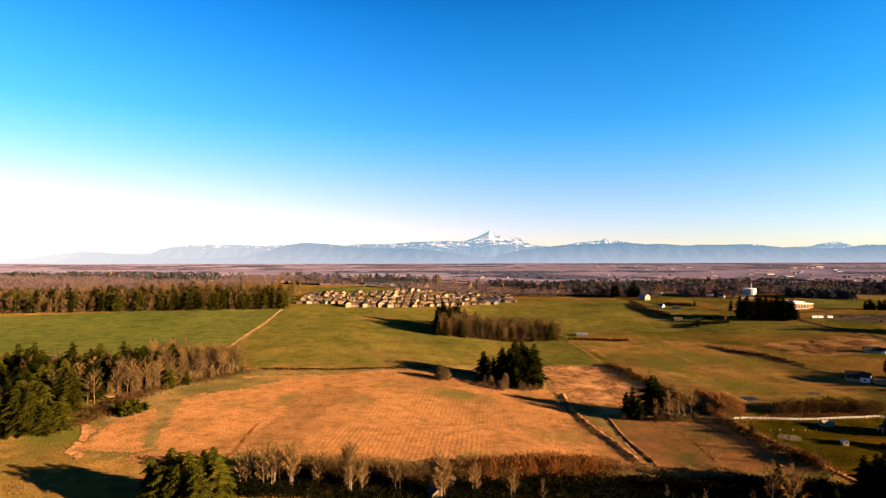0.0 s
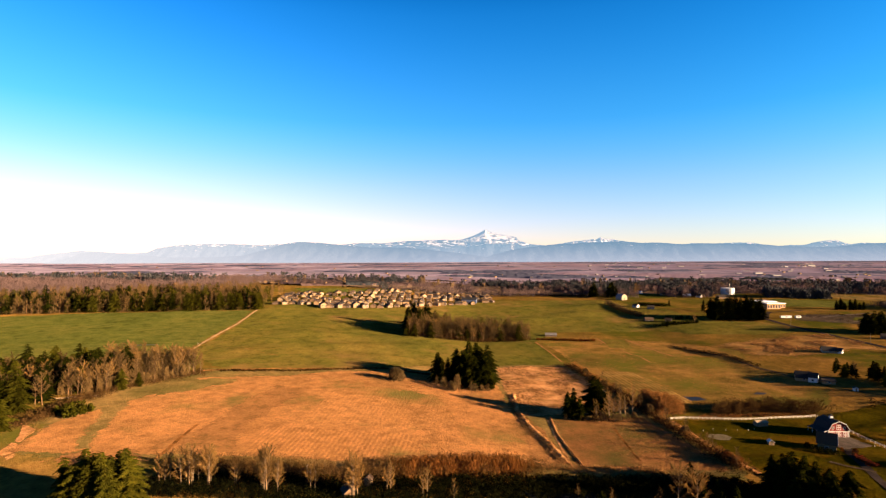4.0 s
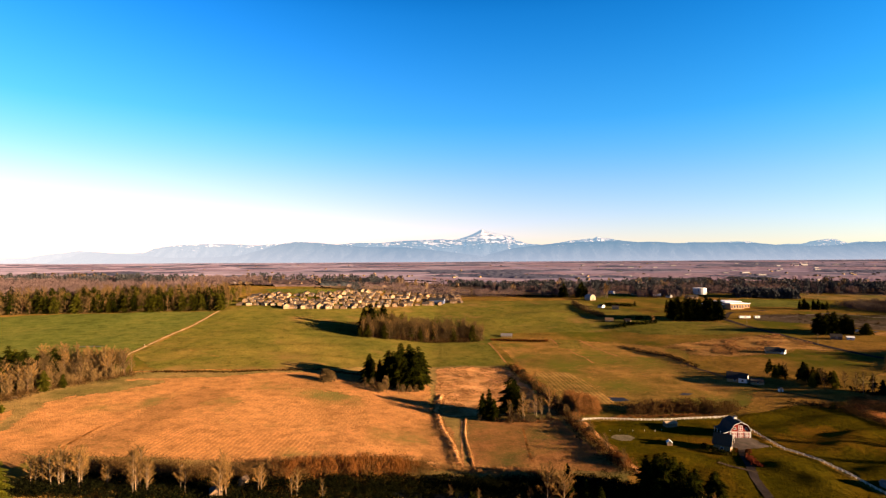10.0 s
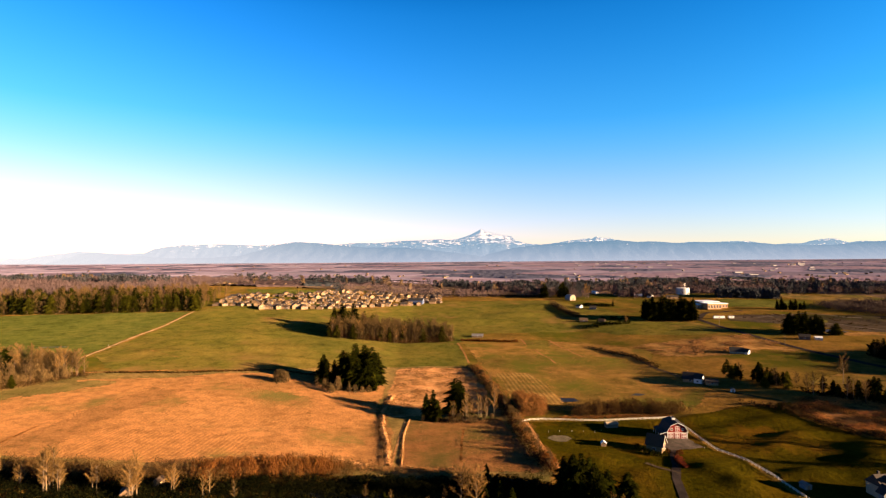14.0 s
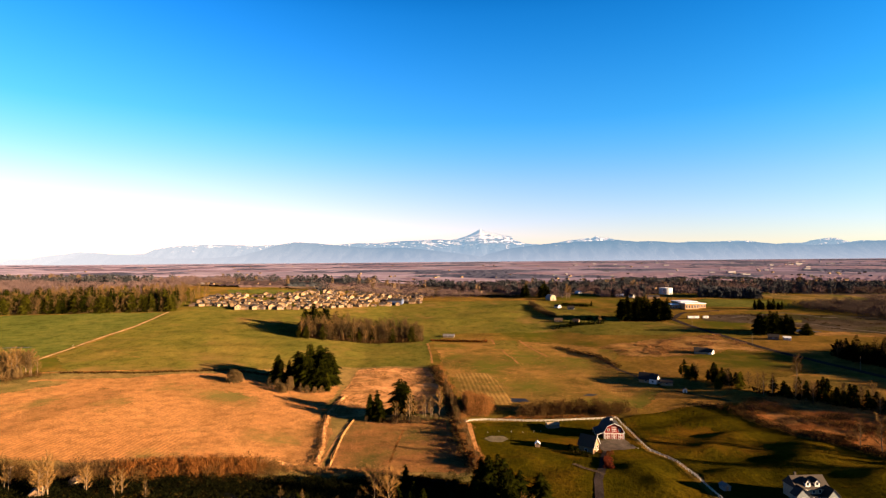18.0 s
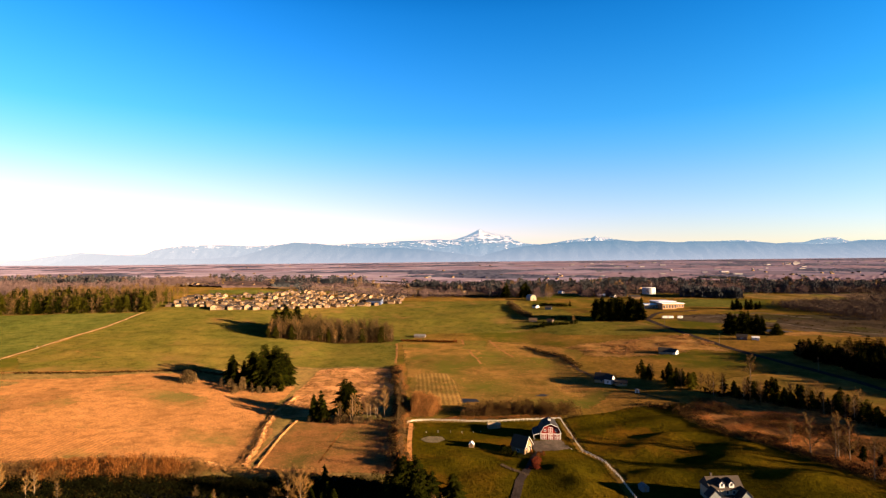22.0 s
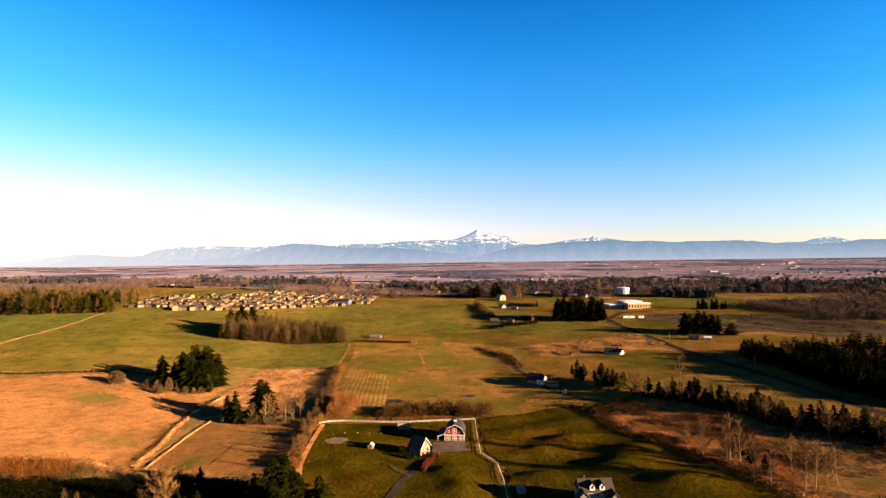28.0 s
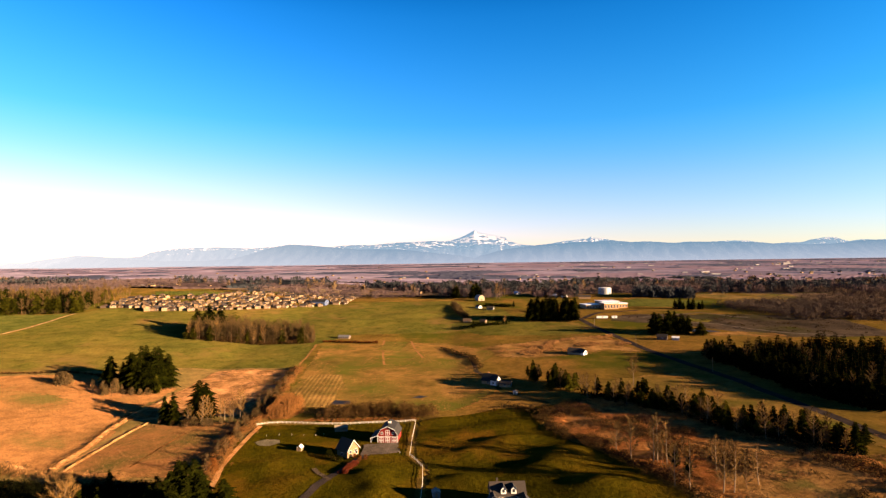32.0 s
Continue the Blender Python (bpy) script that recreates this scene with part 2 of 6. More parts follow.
def ground_z(x, y):
    x, y = np.asarray(x, float), np.asarray(y, float)
    z = sum(np.interp(y + d, KY, KZ) for d in (-40, -20, 0, 20, 40)) / 5
    z = z + np.where(x < 60, 24 * (1 - np.exp(-np.maximum(60 - x, 0) / 190)) * np.clip((1800 - y) / 900, 0, 1), 0)
    z = z + np.where(x > 260, 9 * (1 - np.exp(-np.maximum(x - 260, 0) / 100)) * np.clip((760 - y) / 120, 0, 1), 0)
    for sx, sy, h, a, b in SWELLS:
        z = z + h * np.exp(-((x - sx) / a) ** 2 - ((y - sy) / b) ** 2)
    near = np.clip((1000 - y) / 200, 0, 1)
    z = z + near * (0.5 * np.sin(0.05 * x + 0.021 * y + 1.3) * np.sin(0.034 * y - 0.013 * x) + 0.22 * np.sin(0.11 * x - 0.07 * y) * np.sin(0.09 * y + 0.05 * x))
    return z


def gz(x, y):
    return float(ground_z(x, y))


def mesh_of(name, verts, faces, *mats):
    me = bpy.data.meshes.new(name)
    me.from_pydata([tuple(v) for v in verts], [], faces)
    for m in mats:
        me.materials.append(m)
    me.update()
    return me


def part(name, bm, material, parent=None, label=""):
    me = bpy.data.meshes.new(name)
    bm.to_mesh(me)
    bm.free()
    me.materials.append(material)
    ob = new(name, me)
    ob.parent = parent
    return tagged(ob, label)


def steps(*spans):
    out = [spans[0][0]]
    for a, b, d in spans:
        k = max(1, round((b - a) / d))
        out += [a + (b - a) * i / k for i in range(1, k + 1)]
    return np.array(out)


xs = steps((-4900, -1500, 170), (-1500, -560, 40), (-560, 60, 6), (60, 140, 6), (140, 260, 2.5), (260, 362, 2.5), (362, 700, 6), (700, 1500, 40), (1500, 4900, 170))
ys = steps((-1500, 120, 90), (120, 186, 6), (186, 340, 2.5), (340, 860, 6), (860, 1600, 30), (1600, 4900, 150))
gx, gy = np.meshgrid(xs, ys)
gv = np.stack([gx.ravel(), gy.ravel(), ground_z(gx, gy).ravel()], 1)
nx = len(xs)
quads = [(j * nx + i, j * nx + i + 1, (j + 1) * nx + i + 1, (j + 1) * nx + i) for j in range(len(ys) - 1) for i in range(nx - 1)]
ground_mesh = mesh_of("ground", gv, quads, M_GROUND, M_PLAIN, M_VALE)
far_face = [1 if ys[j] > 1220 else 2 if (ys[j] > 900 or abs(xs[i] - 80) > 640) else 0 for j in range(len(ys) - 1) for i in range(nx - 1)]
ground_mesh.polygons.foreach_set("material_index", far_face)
ground_mesh.polygons.foreach_set("use_smooth", [True] * len(quads))
ground_mesh.attributes.new("inner", "FLOAT", "POINT").data.foreach_set("value", [1.0] * len(gv))
ground = tagged(new("ground", ground_mesh), "rolling winter farmland of dry and green grass", "ground", kind="structure")

from mathutils.geometry import delaunay_2d_cdt


def ragged(outline, rough, step=5.0):
    """The outline with its long sides broken up, as grass margins are."""
    out = []
    for (ax, ay), (bx, by) in zip(outline, outline[1:] + outline[:1]):
        k = max(1, int(math.hypot(bx - ax, by - ay) / step))
        for i in range(k):
            x, y = ax + (bx - ax) * i / k, ay + (by - ay) * i / k
            d = noise.noise_vector((x * 0.09, y * 0.09, 3)) * rough + noise.noise_vector((x * 0.3, y * 0.3, 9)) * rough * 0.4
            out.append((x + d.x, y + d.y))
    return out


def field(name, label, category, outline, material, lift=0.1, rough=1.5, grid=5.0, soft=5.0):
    edge = ragged(outline, rough)
    pts = [Vector(p) for p in edge]
    x0, x1 = min(p.x for p in pts), max(p.x for p in pts)
    y0, y1 = min(p.y for p in pts), max(p.y for p in pts)
    inner = [Vector((x, y)) for x in np.arange(math.ceil(x0 / grid) * grid, x1, grid) for y in np.arange(math.ceil(y0 / grid) * grid, y1, grid)]
    ring = [list(range(len(pts)))]
    vs, _, fs, *_ = delaunay_2d_cdt(pts + inner, [], ring, 1, 0.01)
    fs = [f if (vs[f[1]] - vs[f[0]]).cross(vs[f[2]] - vs[f[0]]) > 0 else f[::-1] for f in fs]
    verts = [(v.x, v.y, gz(v.x, v.y) + lift) for v in vs]
    me = mesh_of(name, verts, fs, material)
    me.polygons.foreach_set("use_smooth", [True] * len(me.polygons))
    inner = np.ones(len(vs))
    if soft:
        ring_xy, here = np.array(edge), np.array([(v.x, v.y) for v in vs])
        for i in range(0, len(here), 500):
            d = np.sqrt(((here[i:i + 500, None] - ring_xy[None]) ** 2).sum(-1)).min(1)
            inner[i:i + 500] = np.clip(d / soft, 0, 1)
    me.attributes.new("inner", "FLOAT", "POINT").data.foreach_set("value", inner)
    return tagged(new(name, me), label, category, kind="structure")


field("field_rough", "rough tan and olive grass between the fields", "field",
      [(-190, 262), (-170, 205), (-84, 212), (-13, 218), (45, 232), (80, 230), (150, 226), (152, 300), (143, 372), (131, 462), (88, 462), (36, 450), (-25, 416), (-88, 394), (-150, 380), (-182, 330)], M_TAN_GREEN, 0.025, 3)
field("field_hay", "wide field of dry orange hay stubble", "field",
      [(-172, 262), (-166, 222), (-84, 226), (-13, 232), (45, 250), (76, 247), (74, 297), (60, 322), (60, 396), (20, 394), (-25, 402), (-60, 394), (-100, 372), (-146, 356), (-160, 300)], M_TAN, 0.05)
field("field_mown", "mown hay strips in the dry field", "field",
      [(-74, 270), (-71, 231), (-13, 233), (6, 239), (5, 271)], M_TAN_ROWS, 0.075, 0.5, soft=1.0)
field("field_raked", "raked hay rows in the dry field", "field",
      [(-62, 275), (4, 275), (30, 290), (18, 350), (-30, 362), (-56, 345)], M_TAN_FAINT, 0.065, 1.5, soft=12)
field("field_grazed", "grazed stubble with green patches", "field",
      [(-106, 230), (-75, 228), (-77, 270), (-64, 340), (-92, 352), (-104, 300)], M_TAN_DULL, 0.09, 4, soft=12)
field("field_green", "olive grass patch in the corner of the dry field", "field",
      [(-160, 318), (-150, 308), (-128, 330), (-112, 352), (-130, 358), (-150, 350)], M_TAN_GREEN, 0.09, 4, soft=9)
field("field_swale", "olive swale beside the sandy stream", "field",
      [(-172, 300), (-158, 268), (-150, 240), (-138, 222), (-126, 222), (-140, 246), (-148, 274), (-156, 300)], M_TAN_GREEN, 0.095, 3, soft=7)
field("field_worn", "worn brown ground near the hedge foot", "field",
      [(-150, 214), (-108, 206), (-100, 220), (-118, 234), (-140, 226)], M_TAN_DULL, 0.1, 3, soft=8)
field("field_margin", "green margin beside the dry field", "field",
      [(-150, 352), (-100, 370), (-60, 392), (-25, 398), (-25, 408), (-55, 402), (-88, 392), (-138, 378)], M_TAN_GREEN, 0.1, 2, soft=8)
field("field_tussock", "rough field of pale orange tussock grass", "field",
      [(60, 318), (61, 446), (88, 454), (122, 454), (134, 372), (128, 326)], M_TUSSOCK, 0.06, 2)
field("field_paddock", "small dry paddock between ditch and hedge", "field",
      [(78, 243), (79, 313), (136, 318), (142, 272), (148, 236)], M_PADDOCK, 0.06, 1.5)
field("field_wheat", "rolling green winter wheat on a low hill", "field",
      [(-186, 432), (-138, 376), (-88, 390), (-25, 414), (39, 448), (126, 460), (118, 556), (145, 600), (250, 606), (345, 640), (330, 720), (268, 812), (90, 812), (-62, 690), (-190, 690), (-208, 650)], M_GREEN, 0.14, 2)
field("field_crop", "level green crop field by a dark wood", "field",
      [(-191, 424), (-200, 540), (-208, 650), (-415, 614), (-620, 560), (-600, 470), (-300, 390)], M_GREEN_L, 0.06, 1.5)
field("field_pasture", "pale tan pasture with green streaks", "field",
      [(150, 330), (262, 330), (290, 370), (276, 430), (300, 500), (250, 560), (122, 556), (133, 460), (144, 372)], M_PALE, 0.12, 3)
field("field_furrows", "furrowed stubble beside the lane hedge", "field", [(152, 345), (182, 340), (180, 400), (172, 432), (142, 436), (146, 380)], M_FURROW, 0.2, 2, soft=6)
field("field_slope", "sunlit slope of tan and olive grass", "field",
      [(-300, 150), (-84, 165), (-84, 228), (-160, 224), (-166, 255), (-178, 262), (-206, 240), (-260, 230)], M_PALE, 0.05, 3, soft=10)
field("lawn_barn", "short green lawn round the red barn", "lawn",
      [(148, 311), (236, 311), (237, 263), (245, 250), (244, 190), (225, 165), (160, 165), (153, 237), (147, 272)], M_LAWN, 0.28, 1, grid=2.5)
field("lawn_house", "wide green lawn beside the country house", "lawn",
      [(239, 311), (280, 330), (322, 333), (306, 300), (316, 274), (338, 232), (352, 190), (330, 165), (248, 165), (247, 250), (240, 263)], M_LAWN, 0.28, 1, grid=2.5)
field("field_bracken", "rough ground of rusty bracken and brambles", "field",
      [(326, 336), (308, 300), (318, 274), (340, 232), (354, 190), (440, 190), (436, 244), (426, 262), (408, 276), (386, 312), (345, 345)], M_BROWN, 0.05, 3)

field("field_dry", "pale dry grass beyond the bracken", "field",
      [(366, 190), (358, 222), (366, 250), (384, 272), (408, 266), (424, 246), (436, 190)], M_VERGE, 0.11, 4, soft=14)
field("field_lane_grass", "strip of pale rough grass beside the lane hedge", "field",
      [(156.5, 226), (151.5, 250), (149.5, 272), (148, 308), (150.5, 308), (152, 272), (154, 250), (159.5, 226)], M_TUSSOCK, 0.34, 0.4, grid=2.5, soft=0)
field("field_roadside", "tan and olive grass between the tree belt and the road", "field",
      [(348, 368), (396, 334), (420, 294), (440, 276), (448, 244), (452, 190), (476, 190), (466, 260), (462, 315), (454, 380), (425, 405), (380, 390)], M_PALE, 0.1, 3, soft=10)

# ---- trees ----
rng = random.Random(7)


def tube(verts, faces, a, b, ra, rb, sides=5):
    a, b = Vector(a), Vector(b)
    q = (b - a).to_track_quat("Z", "Y")
    k = len(verts)
    for c, r in ((a, ra), (b, rb)):
        for i in range(sides):
            t = 2 * math.pi * i / sides
            verts.append(c + q @ Vector((math.cos(t) * r, math.sin(t) * r, 0)))
    for i in range(sides):
        j = (i + 1) % sides
        faces.append((k + i, k + j, k + sides + j, k + sides + i))


def fir_meshes(seed, height=25.0, width=0.2, droop=0.35, ragged_top=0.2, leaf=M_FIR, bottom=0.08, coarse=1.0):
    """A tall fir: a tapered trunk, and boughs of small needle sprays in uneven whorls."""
    r = random.Random(seed)
    tv, tf = [], []
    tube(tv, tf, (0, 0, -0.6), (0, 0, height * 0.5), height * 0.018, height * 0.012, 7)
    tube(tv, tf, (0, 0, height * 0.5), (0, 0, height * 0.97), height * 0.012, 0.03, 6)
    cv, cf = [], []
    z = height * bottom
    while z < height * 0.985:
        s = (z / height - bottom) / (1 - bottom)
        reach = height * width * ((1 - s) ** 0.55) * (0.6 + 0.4 * min(1, s * 5)) * r.uniform(0.7, 1.15) + 0.2
        boughs = 6 if s < 0.8 else 5
        spin = r.uniform(0, 6.3)
        for k in range(boughs):
            if r.random() < 0.1:
                continue
            t = spin + 2 * math.pi * k / boughs + r.uniform(-0.35, 0.35)
            length = reach * r.uniform(0.5, 1.1 + ragged_top * r.random())
            out = Vector((math.cos(t), math.sin(t), 0))
            side = Vector((-math.sin(t), math.cos(t), 0))
            lift = r.uniform(-0.1, 0.25)
            sprays = max(2, int(length / (0.8 * coarse)))
            for i in range(sprays):
                u = (i + 0.6) / sprays
                c = out * length * u + Vector((0, 0, z + length * (lift * u - droop * u * u)))
                w = (length * 0.34 * (1.15 - u) + 0.28) * coarse ** 0.4
                for sgn in (-1, 1):
                    tip = c + out * w * r.uniform(0.7, 1.2) + side * sgn * w * r.uniform(0.7, 1.2) + Vector((0, 0, -w * r.uniform(0.15, 0.6)))
                    base = len(cv)
                    cv += [c - out * w * 0.5 + Vector((0, 0, r.uniform(-0.1, 0.25))), c + out * w * 0.75 + Vector((0, 0, r.uniform(-0.3, 0.15))), tip]
                    cf.append((base, base + 1, base + 2))
                    cv += [c + side * sgn * w * 0.2 + Vector((0, 0, w * 0.35)), c + out * w * 0.5 + side * sgn * w * 0.75 + Vector((0, 0, -w * 0.2)), c - out * w * 0.3 + side * sgn * w * 0.8 - Vector((0, 0, w * 0.35))]
                    cf.append((base + 3, base + 4, base + 5))
        z += (height * 0.023 * (1.25 - 0.5 * s) * r.uniform(0.8, 1.25) + 0.12) * coarse
    return mesh_of("trunk", tv, tf, M_BARK), mesh_of("crown", cv, cf, leaf)


def bare_meshes(seed, height=20.0, spread=0.3, bark=M_BARK, twig=M_TWIG, fork=0.35, fine=1.0, lean=0.0):
    """A leafless broadleaf tree: trunk, limbs, and a haze of fine twigs."""
    r = random.Random(seed)
    tv, tf, lv, lf, wv, wf = [], [], [], [], [], []

    def twigs(p, d, length, n):
        for _ in range(n):
            v = (d + Vector((r.gauss(0, 0.55), r.gauss(0, 0.55), r.gauss(0.2, 0.4)))).normalized() * length * r.uniform(0.5, 1.2)
            q = p + d * length * r.uniform(-0.4, 0.4)
            w = v.cross(Vector((r.gauss(0, 1), r.gauss(0, 1), r.gauss(0, 1)))).normalized() * (0.02 + 0.017 * length) * fine
            k = len(wv)
            m = q + v * 0.55 + Vector((r.gauss(0, 0.08), r.gauss(0, 0.08), 0)) * length
            wv.extend([q - w, q + w, m + w * 0.8, m - w * 0.8, q + v])
            wf.extend([(k, k + 1, k + 2, k + 3), (k + 3, k + 2, k + 4)])

    top = Vector((lean * height, r.uniform(-0.03, 0.03) * height, height * 0.62))
    knee = top * 0.5 + Vector((r.uniform(-0.02, 0.02) * height, r.uniform(-0.02, 0.02) * height, 0))
    tube(tv, tf, (0, 0, -0.6), knee, height * 0.016, height * 0.011, 6)
    tube(tv, tf, knee, top, height * 0.011, height * 0.006, 6)
    tube(tv, tf, top, top + Vector((r.uniform(-0.04, 0.04) * height, 0, height * 0.3)), height * 0.006, 0.03, 5)
    for i in range(15):
        s = fork + (0.95 - fork) * (i + r.random() * 0.6) / 15
        p = knee * (s / 0.31) if s < 0.31 else knee.lerp(top, (s - 0.31) / 0.31) if s < 0.62 else top + Vector((0, 0, height * (s - 0.62)))
        t = i * 2.4 + r.uniform(-0.5, 0.5)
        up = r.uniform(0.55, 1.1) + 0.5 * s
        d = Vector((math.cos(t), math.sin(t), up)).normalized()
        length = height * spread * (1.1 - 0.55 * s) * r.uniform(0.75, 1.25)
        e = p + d * length * 0.6
        e2 = e + (d + Vector((0, 0, 0.35))).normalized() * length * 0.5
        tube(lv, lf, p, e, height * 0.005, height * 0.0028, 4)
        tube(lv, lf, e, e2, height * 0.0028, 0.02, 3)
        twigs(e, d, length * 0.55, 30)
        twigs(e2, d, length * 0.5, 34)
        twigs(p.lerp(e, 0.5), d, length * 0.4, 16)
    twigs(top + Vector((0, 0, height * 0.25)), Vector((0, 0, 1)), height * 0.12, 26)
    k = len(tv)
    return mesh_of("trunk", tv + lv, tf + [tuple(i + k for i in f) for f in lf], bark), mesh_of("crown", wv, wf, twig)


def bush_meshes(seed, height=4.0, width=0.7, twig=M_BRAMBLE, n=240, upright=0.5, size=1.0):
    """A shrub of many stems and small clumps of twigs."""
    r = random.Random(seed)
    tv, tf, wv, wf = [], [], [], []
    for i in range(7):
        t = r.uniform(0, 6.3)
        tube(tv, tf, (r.uniform(-0.1, 0.1) * height, r.uniform(-0.1, 0.1) * height, -0.3), (math.cos(t) * width * height * 0.35, math.sin(t) * width * height * 0.35, height * 0.7), height * 0.012, 0.02, 4)
    for i in range(n):
        t, u, h = r.uniform(0, 6.3), math.sqrt(r.random()), r.random() ** 0.8
        rad = width * height * 0.5 * u * math.sqrt(max(0.05, 1 - (h * 1.05 - 0.15) ** 2))
        p = Vector((math.cos(t) * rad, math.sin(t) * rad, h * height * 0.86))
        d = (Vector((math.cos(t) * (1 - upright), math.sin(t) * (1 - upright), upright + 0.2)) + Vector((r.gauss(0, 0.3), r.gauss(0, 0.3), r.gauss(0, 0.3)))).normalized()
        L = height * r.uniform(0.1, 0.22) * size
        w = d.cross(Vector((r.gauss(0, 1), r.gauss(0, 1), r.gauss(0, 1)))).normalized() * L * r.uniform(0.1, 0.22)
        k = len(wv)
        wv += [p - w, p + w, p + d * L * 0.6 + w * 0.7, p + d * L]
        wf += [(k, k + 1, k + 2), (k, k + 2, k + 3)]
    return mesh_of("woody_base", tv, tf, M_BARK), mesh_of("crown", wv, wf, twig)


def tri_mesh(name, verts, material):
    """A mesh of loose triangles from an array of corners, three by three."""
    me = bpy.data.meshes.new(name)
    k = len(verts)
    me.vertices.add(k)
    me.vertices.foreach_set("co", verts.astype(np.float32).ravel())
    me.loops.add(k)
    me.loops.foreach_set("vertex_index", np.arange(k, dtype=np.int32))
    me.polygons.add(k // 3)
    me.polygons.foreach_set("loop_start", np.arange(0, k, 3, dtype=np.int32))
    me.materials.append(material)
    me.update(calc_edges=True)
    return me


def brush(name, label, spots, low, high, material, seed, sprays=18, wide=0.45, upright=0.4, fine=0.3, squat=0.0, category="thicket"):
    """Uncounted growth (thickets, hedges, far woods, tussocks): many small sprays about each spot, joined."""
    r = np.random.RandomState(seed)
    spots = np.asarray(spots, float)
    n = len(spots)
    h = r.uniform(low, high, n)
    z0 = ground_z(spots[:, 0], spots[:, 1])
    a, u, v = r.uniform(0, 6.283, (n, sprays)), np.sqrt(r.uniform(0, 1, (n, sprays))), r.uniform(0, 1, (n, sprays)) ** 0.8
    rad = h[:, None] * wide * u * np.sqrt(np.clip(1.05 - (v * 1.1 - 0.2 - squat) ** 2, 0.08, 1))
    c = np.stack([spots[:, 0:1] + np.cos(a) * rad, spots[:, 1:2] + np.sin(a) * rad, z0[:, None] + h[:, None] * v * 0.86], -1)
    d = np.stack([np.cos(a) * (1 - upright), np.sin(a) * (1 - upright), np.full_like(a, upright + 0.15)], -1) + r.normal(0, 0.3, (n, sprays, 3))
    d /= np.linalg.norm(d, axis=-1, keepdims=True)
    w = np.cross(d, r.normal(0, 1, (n, sprays, 3)))
    w /= np.linalg.norm(w, axis=-1, keepdims=True) + 1e-6
    size = (h[:, None] * fine * r.uniform(0.6, 1.4, (n, sprays)))[..., None]
    thin = 0.5 * (1.2 - upright)
    tri = np.stack([c - w * size * thin, c + w * size * thin, c + d * size * 1.3], 2)
    return tagged(new(name, tri_mesh(name, tri.reshape(-1, 3), material)), label, category, kind="stuff")


def along(points, step, spread, seed):
    """Spots strewn along a line, up to the spread to either side."""
    r = random.Random(seed)
    out = []
    for (ax, ay), (bx, by) in zip(points, points[1:]):
        k = max(1, int(math.hypot(bx - ax, by - ay) / step))
        for i in range(k):
            u = (i + r.random()) / k
            out.append((ax + (bx - ax) * u + r.gauss(0, spread), ay + (by - ay) * u + r.gauss(0, spread)))
    return out


def over(outline, count, seed, patchy=0.0):
    """Spots strewn over an outline, in patches where patchy is above nought."""
    r = random.Random(seed)
    x0, x1 = min(p[0] for p in outline), max(p[0] for p in outline)
    y0, y1 = min(p[1] for p in outline), max(p[1] for p in outline)
    out = []
    for _ in range(count * 30):
        if len(out) >= count:
            break
        x, y = r.uniform(x0, x1), r.uniform(y0, y1)
        if (not patchy or noise.noise((x * 0.05, y * 0.05, seed)) > patchy) and inside(x, y, outline):
            out.append((x, y))
    return out


